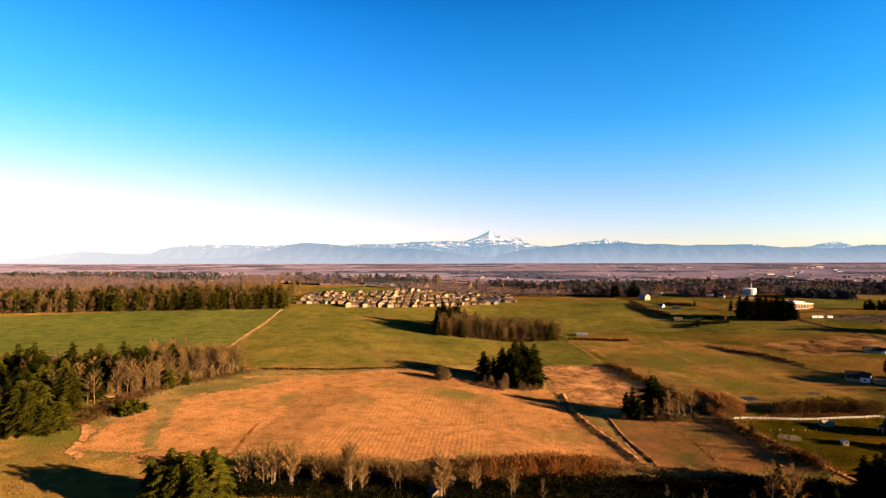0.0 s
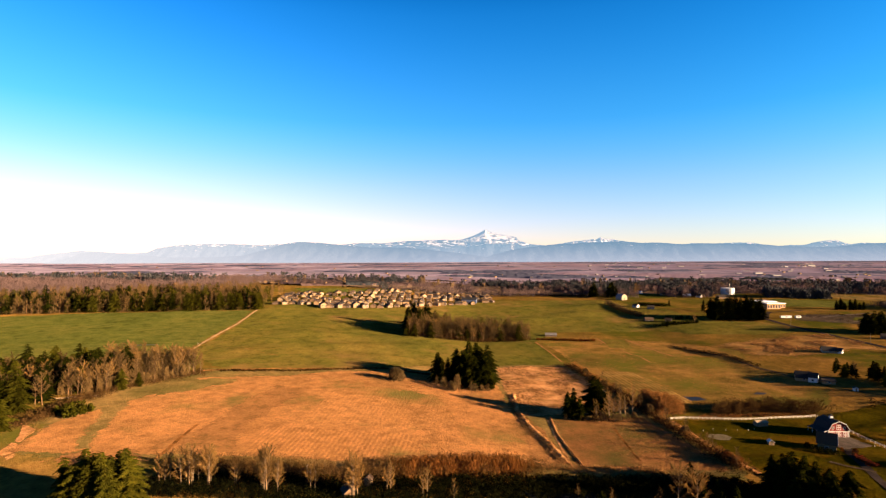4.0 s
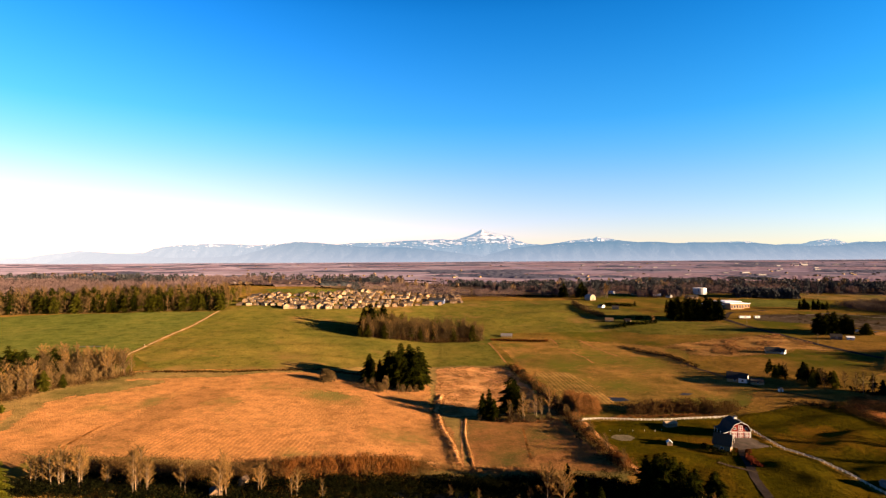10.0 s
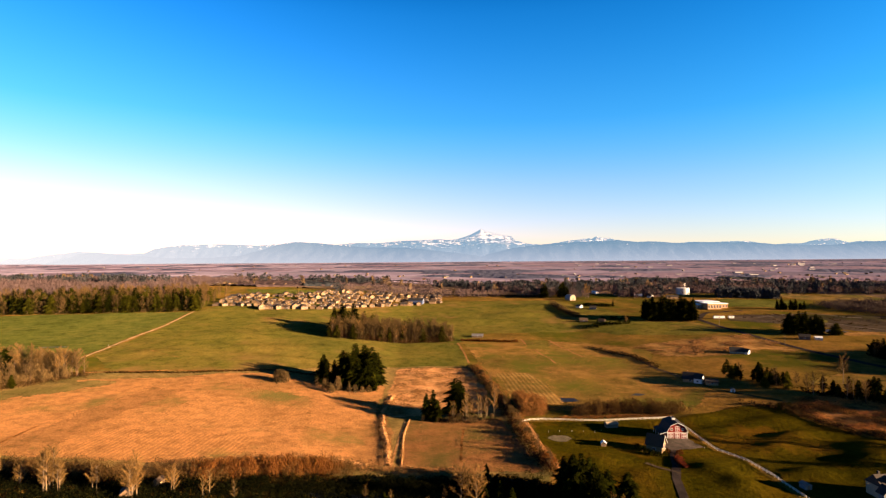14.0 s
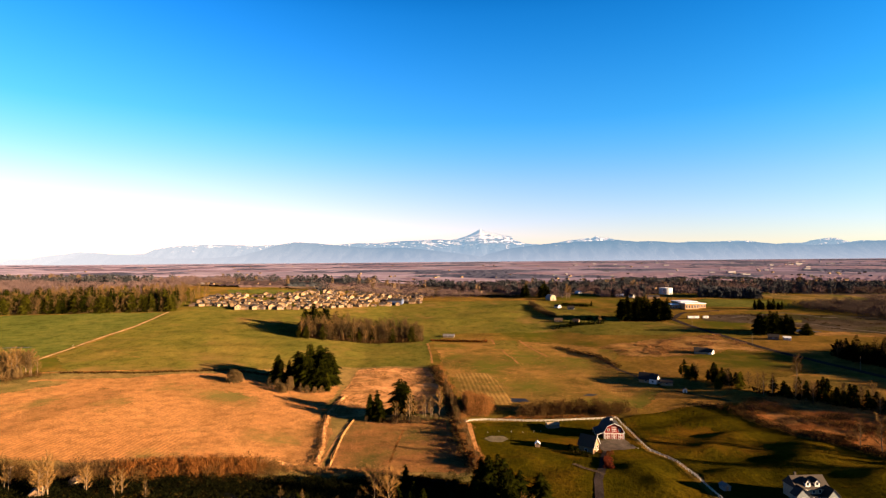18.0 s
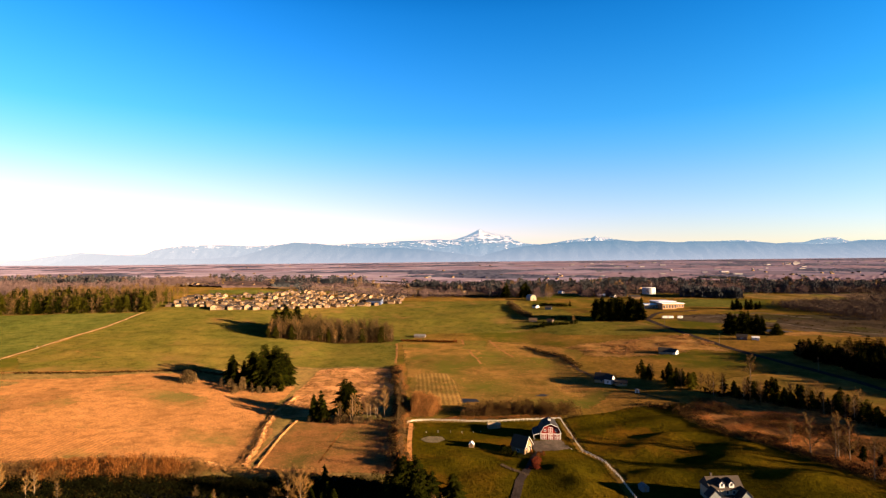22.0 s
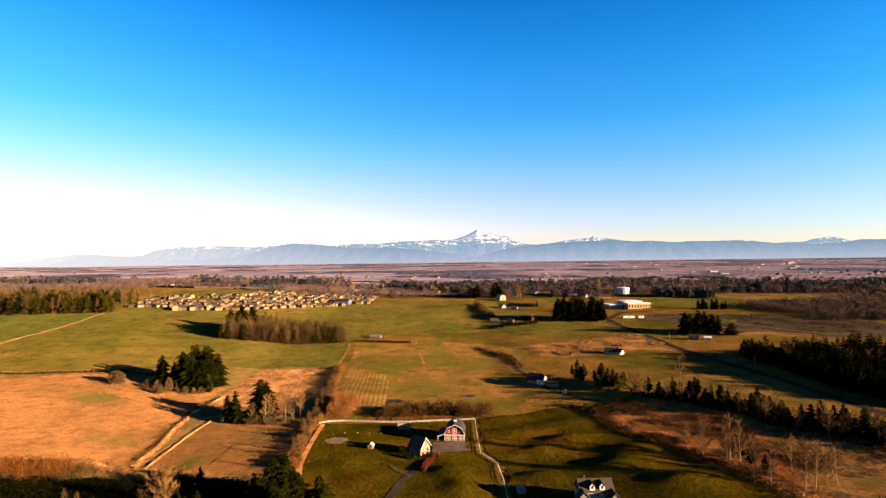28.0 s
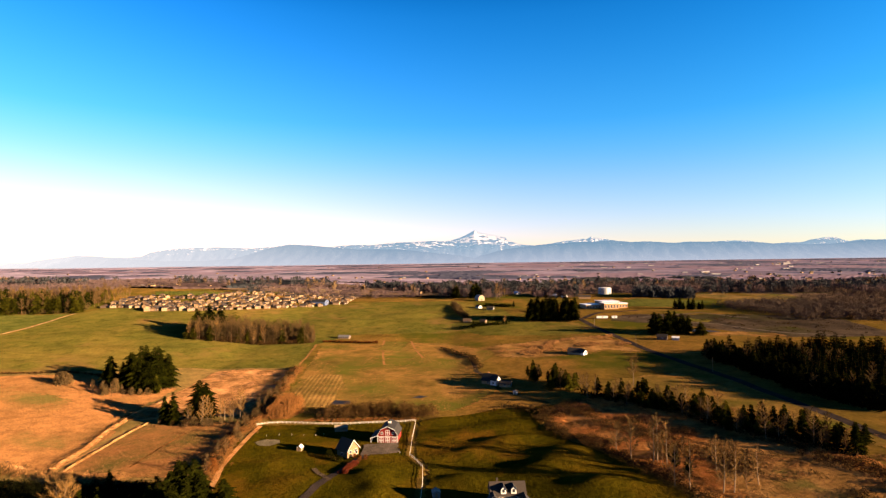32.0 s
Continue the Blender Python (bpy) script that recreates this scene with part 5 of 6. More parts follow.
strip("track_plot", "tan strip beside the green plot", "track", [(215, 566), (222, 530), (232, 490)], 2.2, M_TAN_DULL, 0.13, 0.5)
strip("road", "grey asphalt country road", "road", [(405, 668), (410, 640), (421, 572), (429, 508), (434, 470), (442, 420), (452, 373), (457, 315), (460, 284), (464, 240), (470, 190)], 7.0, M_ASPHALT, 0.16, 0.2)
strip("road_school", "asphalt school drive", "road", [(414, 640), (432, 668), (450, 690), (500, 700)], 6.0, M_ASPHALT, 0.16, 0.2)
strip("lane", "dirt lane to the farmhouses", "track", [(318, 336), (303, 356), (292, 372), (278, 430), (276, 480), (250, 530)], 3.5, M_DIRT, 0.13, 0.5)
strip("driveway", "dark asphalt driveway to the barn", "road", [(194, 165), (196, 205), (202, 228), (208, 242), (214, 258), (220, 268)], 3.7, M_ASPHALT, 0.44, 0.2)
strip("driveway_spur", "short worn dirt spur of the driveway", "road", [(206.5, 233), (203, 237), (199, 242), (196, 247)], 2.2, M_DIRT, 0.46, 0.4)
field("yard", "grey gravel yard before the barn", "yard", [(213, 277), (231, 279.5), (233, 266), (224, 263), (214, 262)], M_GRAVEL, 0.5, 0.5, grid=2.5, soft=1.5)
field("riding_ring", "oval of grey sand in the paddock", "yard", [(156, 281), (160, 286), (167, 286), (170, 281), (166, 276), (160, 276)], M_SAND, 0.4, 0.8, grid=2.5, soft=2)
strip("field_ditch", "dark grassy ditch across the dry field", "ditch", [(-106, 268), (-105, 247), (-102, 221)], 1.6, M_BROWN, 0.13, 0.4)
strip("hedge_ditch", "dark ditch in the worn ground", "ditch", [(-125, 211), (-125, 194)], 1.4, M_BROWN, 0.13, 0.4)
strip("hedge_bank", "brown bank between hay and wheat", "bank", [(-152, 372), (-134, 379), (-116, 387), (-100, 393), (-57, 400), (-25, 409), (10, 404)], 2.6, M_BROWN, 0.17, 0.8)
strip("faint_path", "faint tan path across the green hill", "track", [(-194, 468), (-184, 466), (-160, 454), (-142, 445), (-115, 432)], 2.0, M_PALE, 0.17, 0.6)
field("stream_bank", "bare sandy bank of the little stream", "bank", [(-187, 259), (-171, 249), (-166, 233), (-163, 226), (-157, 218), (-158, 214), (-167, 221), (-170, 234), (-177, 247)], M_TUSSOCK, 0.16, 1.2, grid=2.5, soft=2)
strip("site_track", "pale dirt track over the building site", "track", [(484, 640), (530, 658), (567, 671), (588, 636), (604, 629)], 4.5, M_GRAVEL, 0.2, 0.6)
strip("site_road", "pale gravel road over the building site", "road", [(500, 615), (553, 600), (573, 566), (598, 543), (640, 528)], 5.0, M_GRAVEL, 0.2, 0.6)
strip("site_lane", "dirt lane at the back of the building site", "track", [(604, 629), (626, 611), (646, 585), (662, 556)], 4.0, M_DIRT, 0.2, 0.6)
field("site_plot", "green plot on the building site", "field", [(500, 620), (548, 606), (560, 622), (520, 640)], M_GREEN, 0.18, 2, soft=5)
field("site_verge", "tan dead grass on the building site", "field", [(512, 540), (560, 530), (590, 524), (584, 546), (556, 560), (524, 556)], M_VERGE, 0.18, 3, soft=6)
bank("ditch_bank", "low mound of pale dead grass along the ditch", [(74, 248), (71, 276), (66, 300), (63, 330), (66, 367)], 4.4, 1.5, M_TUSSOCK, 3)
bank("ditch_lip_bank", "narrow lip of pale dead grass at the ditch", [(80.7, 246), (78.6, 289), (80.5, 318)], 1.6, 0.9, M_TUSSOCK, 4)
bank("margin_bank", "heap of pale dead grass at the field corner", [(40, 243), (47, 249), (56, 250), (66, 247)], 6.5, 1.5, M_TUSSOCK, 5)
bank("paddock_bank", "mound of pale dead grass at the paddock edge", [(86, 243), (100, 243), (116, 240)], 3.5, 0.9, M_TUSSOCK, 6)
strip("ditch_track", "worn dirt track beside the ditch", "track", [(75.5, 246), (76.5, 280), (78, 312)], 1.2, M_TUSSOCK, 0.12, 0.3)
strip("paddock_track", "dark ditch across the paddock", "track", [(112, 298), (110, 273), (109, 251)], 1.3, M_BROWN, 0.12, 0.2)
for name, label, pts in (("pond", "small dark pond among the firs", [(116, 226), (126, 224), (137, 227), (134, 232), (120, 232)]),
                         ("pool", "shallow blue pool in the pasture", [(172, 353), (180, 349), (192, 351), (190, 358), (178, 360)]),
                         ("field_pool", "small shallow pool in the tan pasture", [(231, 364), (237, 362.5), (242, 366), (236, 369)]),
                         ("floodwater", "sheet of standing water on the building site", [(492, 568), (512, 559), (536, 558), (522, 573)]),
                         ("puddle", "narrow puddle at the field corner", [(42, 243), (46, 241), (48, 249), (50, 255), (46, 254)]),
                         ("brook", "dark water under the near bank", [(40, 213), (62, 210), (84, 214), (80, 219), (60, 217), (44, 219)]),
                         ("rain_pool", "pale sheet of water in the crop field", [(-250, 452), (-228, 458), (-226, 461), (-246, 457)])):
    field(name, label, "water", pts, M_WATER, 0.14, 0.8, soft=0)

# ---- buildings ----
M_RED = solid("barn_red", (0.11, 0.009, 0.0065), 0.6)
M_WHITE = solid("white_paint", (0.3, 0.3, 0.3), 0.55, vary=0.08)
M_CREAM = solid("cream_siding", (0.155, 0.102, 0.055), 0.7)
M_COTTAGE = solid("cottage_siding", (0.115, 0.076, 0.04), 0.7)
M_PALESIDE = solid("pale_siding", (0.15, 0.125, 0.088), 0.7)
M_FENCE = solid("fence_paint", (0.36, 0.34, 0.3), 0.6, vary=0.08)
M_BEIGE = solid("beige_siding", (0.09, 0.057, 0.032), 0.7)
M_TAUPE = solid("taupe_siding", (0.065, 0.046, 0.032), 0.7)
M_BLUEGREY = solid("blue_grey_siding", (0.075, 0.088, 0.098), 0.7)
M_ROOF_DARK = solid("dark_shingles", (0.0117, 0.0117, 0.0129), 0.85, scale=2, bump=0.4)
M_ROOF_GREY = solid("grey_shingles", (0.022, 0.018, 0.016), 0.85, scale=2, bump=0.4)
M_ROOF_BROWN = solid("brown_shingles", (0.04, 0.026, 0.017), 0.85, scale=2, bump=0.4)
M_ROOF_METAL = solid("white_metal_roof", (0.34, 0.36, 0.4), 0.4, spec=0.5)
M_ROOF_TIN = solid("cream_tin_roof", (0.14, 0.112, 0.08), 0.6)
M_ROOF_METAL_DULL = solid("dull_metal_roof", (0.07, 0.07, 0.075), 0.6)
M_FARROOF = solid("pale_warehouse", (0.11, 0.11, 0.125), 0.7)
M_BRICK = solid("tan_brick", (0.19, 0.1, 0.045), 0.85)
M_TIMBER = solid("weathered_timber", (0.1, 0.074, 0.05), 0.85)
M_GALV = solid("galvanised_steel", (0.351, 0.3588, 0.3666), 0.4, 0.8)
M_GLASS = solid("window_glass", (0.0234, 0.0273, 0.0312), 0.08, spec=0.8, vary=0.05)
M_BLUE = solid("dark_blue_siding", (0.039, 0.0546, 0.1014), 0.6)


def block(bm, x0, x1, y0, y1, z0, z1):
    v = [bm.verts.new((x, y, z)) for z in (z0, z1) for y in (y0, y1) for x in (x0, x1)]
    for f in ((0, 2, 3, 1), (4, 5, 7, 6), (0, 1, 5, 4), (2, 6, 7, 3), (0, 4, 6, 2), (1, 3, 7, 5)):
        bm.faces.new([v[i] for i in f])
    return bm


def prism(bm, profile, y0, y1):
    """A profile in x and z, drawn counter-clockwise as seen from the front, run from y0 to y1."""
    a = [bm.verts.new((x, y0, z)) for x, z in profile]
    c = [bm.verts.new((x, y1, z)) for x, z in profile]
    bm.faces.new(a)
    bm.faces.new(c[::-1])
    for i in range(len(profile)):
        j = (i + 1) % len(profile)
        bm.faces.new((a[j], a[i], c[i], c[j]))
    return bm


def box(name, material, parent, x0, x1, y0, y1, z0, z1, label=""):
    return part(name, block(bmesh.new(), x0, x1, y0, y1, z0, z1), material, parent, label)


def stand(name, x, y, turn=0.0, sink=0.0):
    root = new(name)
    root.matrix_basis = pose(x, y, gz(x, y) + 0.12 - sink, 0, 0, turn)
    return root


def window(parent, side, at, z, w, h, frame=None, half=(0, 0)):
    """A window on a wall: side is one of S, N, E, W; half gives half the width and depth of the house."""
    hx, hy = half

    def put(name, material, par, grow, proud):
        a, c = at - w / 2 - grow, at + w / 2 + grow
        if side in "SN":
            s = -1 if side == "S" else 1
            ys_ = sorted((s * (hy - 0.05), s * (hy + proud)))
            return box(name, material, par, a, c, *ys_, z - grow, z + h + grow)
        s = -1 if side == "W" else 1
        xs_ = sorted((s * (hx - 0.05), s * (hx + proud)))
        return box(name, material, par, *xs_, a, c, z - grow, z + h + grow)

    f = put("window", frame or M_WHITE, parent, 0.12, 0.05)
    put("pane", M_GLASS, f, 0, 0.07)
    return f


def gable_house(name, label, x, y, turn, w, d, h, rise, wall, roof, garage=True, upper=True, chimney=False, group="", eave=0.45, hip=False):
    """A timber house whose gables face its front and back; the ridge runs from front to back."""
    root = tagged(stand(name, x, y, turn, 0.4), label, "house", group)
    hx, hy = w / 2, d / 2
    bm = bmesh.new()
    if hip:
        block(bm, -hx, hx, -hy, hy, 0, h)
    else:
        prism(bm, [(-hx, 0), (hx, 0), (hx, h), (0, h + rise), (-hx, h)], -hy, hy)
    part("wall", bm, wall, root)
    bm = bmesh.new()
    t, e = 0.22, eave
    k = rise / hx
    if hip:
        base = [bm.verts.new(p) for p in ((-hx - e, -hy - e, h), (hx + e, -hy - e, h), (hx + e, hy + e, h), (-hx - e, hy + e, h))]
        ridge_y = max(0.3, hy - hx * 0.9)
        top = [bm.verts.new((0, -ridge_y, h + rise)), bm.verts.new((0, ridge_y, h + rise))]
        for f in ((0, 1, 4), (1, 2, 5, 4), (2, 3, 5), (3, 0, 4, 5), (3, 2, 1, 0)):
            bm.faces.new([(base + top)[i] for i in f])
        part("roof", bm, roof, root)
    else:
        for s in (-1, 1):
            prof = [(s * (hx + e), h - k * e), (s * (hx + e), h - k * e + t), (0, h + rise + t), (0, h + rise)]
            prism(bm, prof if s < 0 else prof, -hy - e, hy + e)
        bmesh.ops.recalc_face_normals(bm, faces=bm.faces)
        part("roof", bm, roof, root)
    if garage:
        box("garage_door", M_CREAM, root, -hx + 0.6, -hx + 0.6 + min(4.6, w * 0.5), -hy - 0.05, -hy + 0.05, 0.4, 2.7)
        box("door", M_TIMBER, root, hx * 0.3, hx * 0.3 + 1.0, -hy - 0.04, -hy + 0.05, 0.4, 2.5)
    else:
        box("door", M_TIMBER, root, -0.5, 0.5, -hy - 0.04, -hy + 0.05, 0.4, 2.5)
    half = (hx, hy)
    if upper:
        window(root, "S", -hx * 0.45, h - 1.7, 1.5, 1.2, None, half)
        window(root, "S", hx * 0.45, h - 1.7, 1.5, 1.2, None, half)
        window(root, "E", 0, h - 1.7, 1.4, 1.2, None, half)
    window(root, "S", hx * 0.68, 1.2, 1.4, 1.2, None, half) if garage else window(root, "S", hx * 0.6, 1.2, 1.4, 1.2, None, half)
    window(root, "E", -hy * 0.5, 1.2, 1.4, 1.2, None, half)
    window(root, "E", hy * 0.5, 1.2, 1.4, 1.2, None, half)
    window(root, "W", 0, 1.2, 1.4, 1.2, None, half)
    if chimney:
        box("chimney", M_BRICK, root, hx * 0.3, hx * 0.3 + 0.8, hy * 0.3, hy * 0.3 + 0.8, h, h + rise + 1.0)
    return root


# Red barn with a gambrel roof, lean-to and white doors.
def red_barn(x, y, turn):
    root = tagged(stand("barn", x, y, turn, 0.3), "red gambrel barn with white doors and dark roof", "barn")
    w, d, e = 5.1, 11.5, 4.4
    shape = [(-w, 0), (w, 0), (w, e), (3.3, 7.2), (0, 8.6), (-3.3, 7.2), (-w, e)]
    part("wall", prism(bmesh.new(), shape, 0, d), M_RED, root, "red board wall")
    bm = bmesh.new()
    outer = [(-5.6, 3.95), (-3.5, 7.45), (0, 8.95), (3.5, 7.45), (5.6, 3.95)]
    inner = [(5.35, 3.95), (3.3, 7.21), (0, 8.62), (-3.3, 7.21), (-5.35, 3.95)]
    prism(bm, outer + inner, -0.6, d + 0.6)
    bmesh.ops.recalc_face_normals(bm, faces=bm.faces)
    part("roof", bm, M_ROOF_DARK, root, "dark shingle gambrel roof")
    # White trim along the front of the roof.
    for (ax, az), (bx, bz) in zip(outer, outer[1:]):
        bm = bmesh.new()
        prism(bm, [(ax, az - 0.3), (bx, bz - 0.3), (bx, bz), (ax, az)], -0.72, -0.6)
        bmesh.ops.recalc_face_normals(bm, faces=bm.faces)
        part("trim", bm, M_WHITE, root, "white roof trim")
    for cx in (-3.35, 0.0, 3.35):
        door = box("door", M_WHITE, root, cx - 1.25, cx + 1.25, -0.12, 0.02, 0.3, 3.2, "white barn door with crossed braces")
        for s in (-1, 1):
            box("door_panel", M_RED, door, cx + s * 0.62 - 0.42, cx + s * 0.62 + 0.42, -0.15, -0.11, 0.55, 1.55)
            box("door_panel", M_RED, door, cx + s * 0.62 - 0.42, cx + s * 0.62 + 0.42, -0.15, -0.11, 1.85, 2.95)
            for k in (-1, 1):
                bm = bmesh.new()
                prism(bm, [(cx + s * 0.62 - 0.42, 1.7 + k * -0.95 - 0.1), (cx + s * 0.62 + 0.42, 1.7 + k * 0.95 - 0.1), (cx + s * 0.62 + 0.42, 1.7 + k * 0.95 + 0.1), (cx + s * 0.62 - 0.42, 1.7 + k * -0.95 + 0.1)], -0.19, -0.155)
                bmesh.ops.recalc_face_normals(bm, faces=bm.faces)
                part("brace", bm, M_WHITE, door)
    loft = box("loft_door", M_WHITE, root, -1.1, 1.1, -0.12, 0.02, 4.2, 6.9, "white loft door with glazing")
    for s in (-1, 1):
        for z in (4.45, 5.75):
            box("pane", M_RED, loft, s * 0.52 - 0.36, s * 0.52 + 0.36, -0.15, -0.11, z, z + 0.95)
    for s in (-1, 1):
        f = box("window", M_WHITE, root, s * 2.9 - 0.6, s * 2.9 + 0.6, -0.1, 0.02, 4.6, 5.9)
        box("pane", M_GLASS, f, s * 2.9 - 0.42, s * 2.9 + 0.42, -0.13, -0.09, 4.8, 5.7)
    box("trim", M_WHITE, root, -w - 0.05, w + 0.05, -0.16, -0.02, 3.35, 3.65, "white band above the doors")
    for s in (-1, 1):
        box("corner_board", M_WHITE, root, s * w - 0.18, s * w + 0.18, -0.1, 0.12, 0, 4.2)
    # Lean-to on the shaded side.
    bm = bmesh.new()
    prism(bm, [(-8.9, 2.75), (-5.15, 3.95), (-5.15, 4.15), (-8.9, 2.95)], -0.4, d)
    bmesh.ops.recalc_face_normals(bm, faces=bm.faces)
    lean = part("lean_to_roof", bm, M_ROOF_DARK, root, "dark lean-to roof")
    bm = bmesh.new()
    prism(bm, [(-9.0, 2.6), (-5.2, 3.82), (-5.2, 4.18), (-9.0, 2.96)], -0.52, -0.4)
    bmesh.ops.recalc_face_normals(bm, faces=bm.faces)
    part("trim", bm, M_WHITE, root, "white edge of the lean-to roof")
    for yy in (0.0, 3.8, 7.6, d - 0.3):
        box("post", M_WHITE, root, -8.8, -8.6, yy, yy + 0.2, 0, 2.8)
    # Cupola with a small cap.
    box("cupola", M_WHITE, root, -0.7, 0.7, 5.2, 6.6, 8.5, 10.0, "white roof cupola")
    bm = bmesh.new()
    bmesh.ops.create_cone(bm, cap_ends=True, segments=4, radius1=1.25, radius2=0.05, depth=0.9, matrix=pose(0, 5.9, 10.4, 0, 0, 45))
    part("cupola_roof", bm, M_ROOF_DARK, root)
    return root


red_barn(225.3, 279.5, -4)

# Cream cottage by the yard.
cottage = gable_house("cottage", "cream two-storey cottage with steep brown roof", 207.8, 264.5, 52, 7.0, 7.6, 4.1, 4.1, M_COTTAGE, M_ROOF_BROWN, False, True, False, eave=0.6)
bm = bmesh.new()
for s in (-1, 1):
    prism(bm, [(s * 4.1, 3.4), (s * 4.1, 3.75), (0, 8.6), (0, 8.2)], -4.54, -4.4)
bmesh.ops.recalc_face_normals(bm, faces=bm.faces)
part("bargeboard", bm, M_WHITE, cottage, "white gable boards")

# Country house with dormers.
def country_house(x, y, turn):
    root = tagged(stand("country_house", x, y, turn, 0.4), "pale country house with blue-grey wings and white dormers", "house")
    part("wall", block(bmesh.new(), -8.5, 8.5, -5, 5, 0, 5.6), M_PALESIDE, root)
    bm = bmesh.new()
    a = [bm.verts.new(p) for p in ((-9, -5.6, 5.3), (9, -5.6, 5.3), (9, 5.6, 5.3), (-9, 5.6, 5.3), (-9, 0, 9.3), (9, 0, 9.3))]
    for f in ((0, 1, 5, 4), (2, 3, 4, 5), (0, 4, 3), (1, 2, 5), (3, 2, 1, 0)):
        bm.faces.new([a[i] for i in f])
    part("roof", bm, M_ROOF_GREY, root, "dark grey shingle roof")
    for cx in (-2.4, 2.6):
        dorm = part("dormer", prism(bmesh.new(), [(cx - 1.3, 6.0), (cx + 1.3, 6.0), (cx + 1.3, 7.7), (cx, 8.8), (cx - 1.3, 7.7)], -4.6, -1.0), M_WHITE, root, "white gabled dormer")
        bm = bmesh.new()
        for s in (-1, 1):
            prism(bm, [(cx + s * 1.7, 7.45), (cx + s * 1.7, 7.65), (cx, 9.1), (cx, 8.9)], -4.9, -0.8)
        bmesh.ops.recalc_face_normals(bm, faces=bm.faces)
        part("dormer_roof", bm, M_ROOF_DARK, dorm)
        box("pane", M_GLASS, dorm, cx - 0.55, cx + 0.55, -4.68, -4.58, 6.6, 7.8)
    # Porch roof on posts, a wing at each end.
    bm = bmesh.new()
    prism(bm, [(-5.2, 3.0), (5.4, 3.0), (5.4, 3.25), (-5.2, 3.25)], -7.6, -5.0)
    part("porch_roof", bm, M_ROOF_DARK, root)
    for cx in (-5.0, -1.7, 1.7, 5.0):
        box("porch_post", M_WHITE, root, cx - 0.12, cx + 0.12, -7.5, -7.26, 0.3, 3.0)
    for cx, wd, fy, hh in ((7.6, 3.0, -9.2, 3.6), (-7.6, 3.4, -8.0, 3.9)):
        wing = part("wing", prism(bmesh.new(), [(cx - wd, 0), (cx + wd, 0), (cx + wd, hh), (cx, hh + 2.6), (cx - wd, hh)], fy, -4.9), M_BLUEGREY, root)
        bm = bmesh.new()
        for s in (-1, 1):
            prism(bm, [(cx + s * (wd + 0.5), hh - 0.4), (cx + s * (wd + 0.5), hh - 0.15), (cx, hh + 2.9), (cx, hh + 2.65)], fy - 0.4, -3.5)
        bmesh.ops.recalc_face_normals(bm, faces=bm.faces)
        part("wing_roof", bm, M_ROOF_DARK, wing)
        f = box("window", M_WHITE, wing, cx - 0.95, cx + 0.95, fy - 0.06, fy + 0.02, 1.2, 3.1)
        box("pane", M_GLASS, wing, cx - 0.8, cx + 0.8, fy - 0.09, fy, 1.35, 2.95)
    for cx in (-4.0, 0.2, 3.6):
        window(root, "S", cx, 0.9, 1.4, 1.7, None, (8.5, 5))
        window(root, "S", cx, 3.7, 1.3, 1.3, None, (8.5, 5))
    for cy in (-2.0, 2.0):
        window(root, "E", cy, 1.2, 1.3, 1.5, None, (8.5, 5))
        window(root, "E", cy, 3.8, 1.3, 1.2, None, (8.5, 5))
    box("chimney", M_ROOF_GREY, root, -5.2, -4.3, 1.0, 1.9, 6.5, 10.1)
    root.matrix_basis = root.matrix_basis @ Matrix.Diagonal((0.76, 0.8, 0.98, 1))
    return root


country_house(279.2, 209.4, 3)


def small_shed(name, label, x, y, turn, w, d, h, rise, wall, roof):
    root = tagged(stand(name, x, y, turn, 0.2), label, "shed")
    part("wall", prism(bmesh.new(), [(-w / 2, 0), (w / 2, 0), (w / 2, h), (0, h + rise), (-w / 2, h)], -d / 2, d / 2), wall, root)
    bm = bmesh.new()
    for s in (-1, 1):
        prism(bm, [(s * (w / 2 + 0.25), h - 0.15), (s * (w / 2 + 0.25), h), (0, h + rise + 0.15), (0, h + rise)], -d / 2 - 0.25, d / 2 + 0.25)
    bmesh.ops.recalc_face_normals(bm, faces=bm.faces)
    part("roof", bm, roof, root)
    box("door", M_TIMBER, root, -0.45, 0.45, -d / 2 - 0.04, -d / 2 + 0.03, 0.2, min(2.1, h - 0.05))
    return root


small_shed("shed", "small pale blue garden shed in shade", 252, 219, 8, 3.0, 3.4, 2.2, 0.8, M_BLUEGREY, M_ROOF_METAL_DULL)
small_shed("pony_hut", "little cream hut in the paddock", 183, 270, -10, 2.4, 2.6, 1.9, 1.0, M_CREAM, M_WHITE)
small_shed("loafing_shed", "low animal shed with white metal roof", 197, 301, -80, 3.4, 7.0, 2.5, 0.9, M_TIMBER, M_ROOF_TIN)
small_shed("pump_house", "small white pump house beside the lane", 300.5, 362, -20, 2.6, 2.8, 2.2, 0.7, M_WHITE, M_ROOF_GREY)
small_shed("cabin", "small weathered cabin among the near trees", -20, 199, 25, 4.0, 5.0, 2.6, 1.6, M_BEIGE, M_ROOF_GREY)
small_shed("garden_hut", "timber hut among the near trees", -14, 211, -15, 3.0, 3.4, 2.3, 1.2, M_CREAM, M_ROOF_BROWN)

# Felled trunks stacked at the edge of the hay field wood.
def log(x, y, turn, length, radius):
    root = tagged(new("log"), "pale felled trunk lying in dead grass", "log", "felled trunks by the wood")
    root.matrix_basis = pose(x, y, gz(x, y) + 0.12 + radius * 0.8, 0, 0, turn)
    v, f = [], []
    tube(v, f, (-length / 2, 0, 0), (length / 2, 0, 0.1), radius, radius * 0.75, 8)
    f += [tuple(range(7, -1, -1)), tuple(range(8, 16))]
    new("stem", mesh_of("stem", v, f, M_PALE_BARK)).parent = root


lrng = random.Random(5)
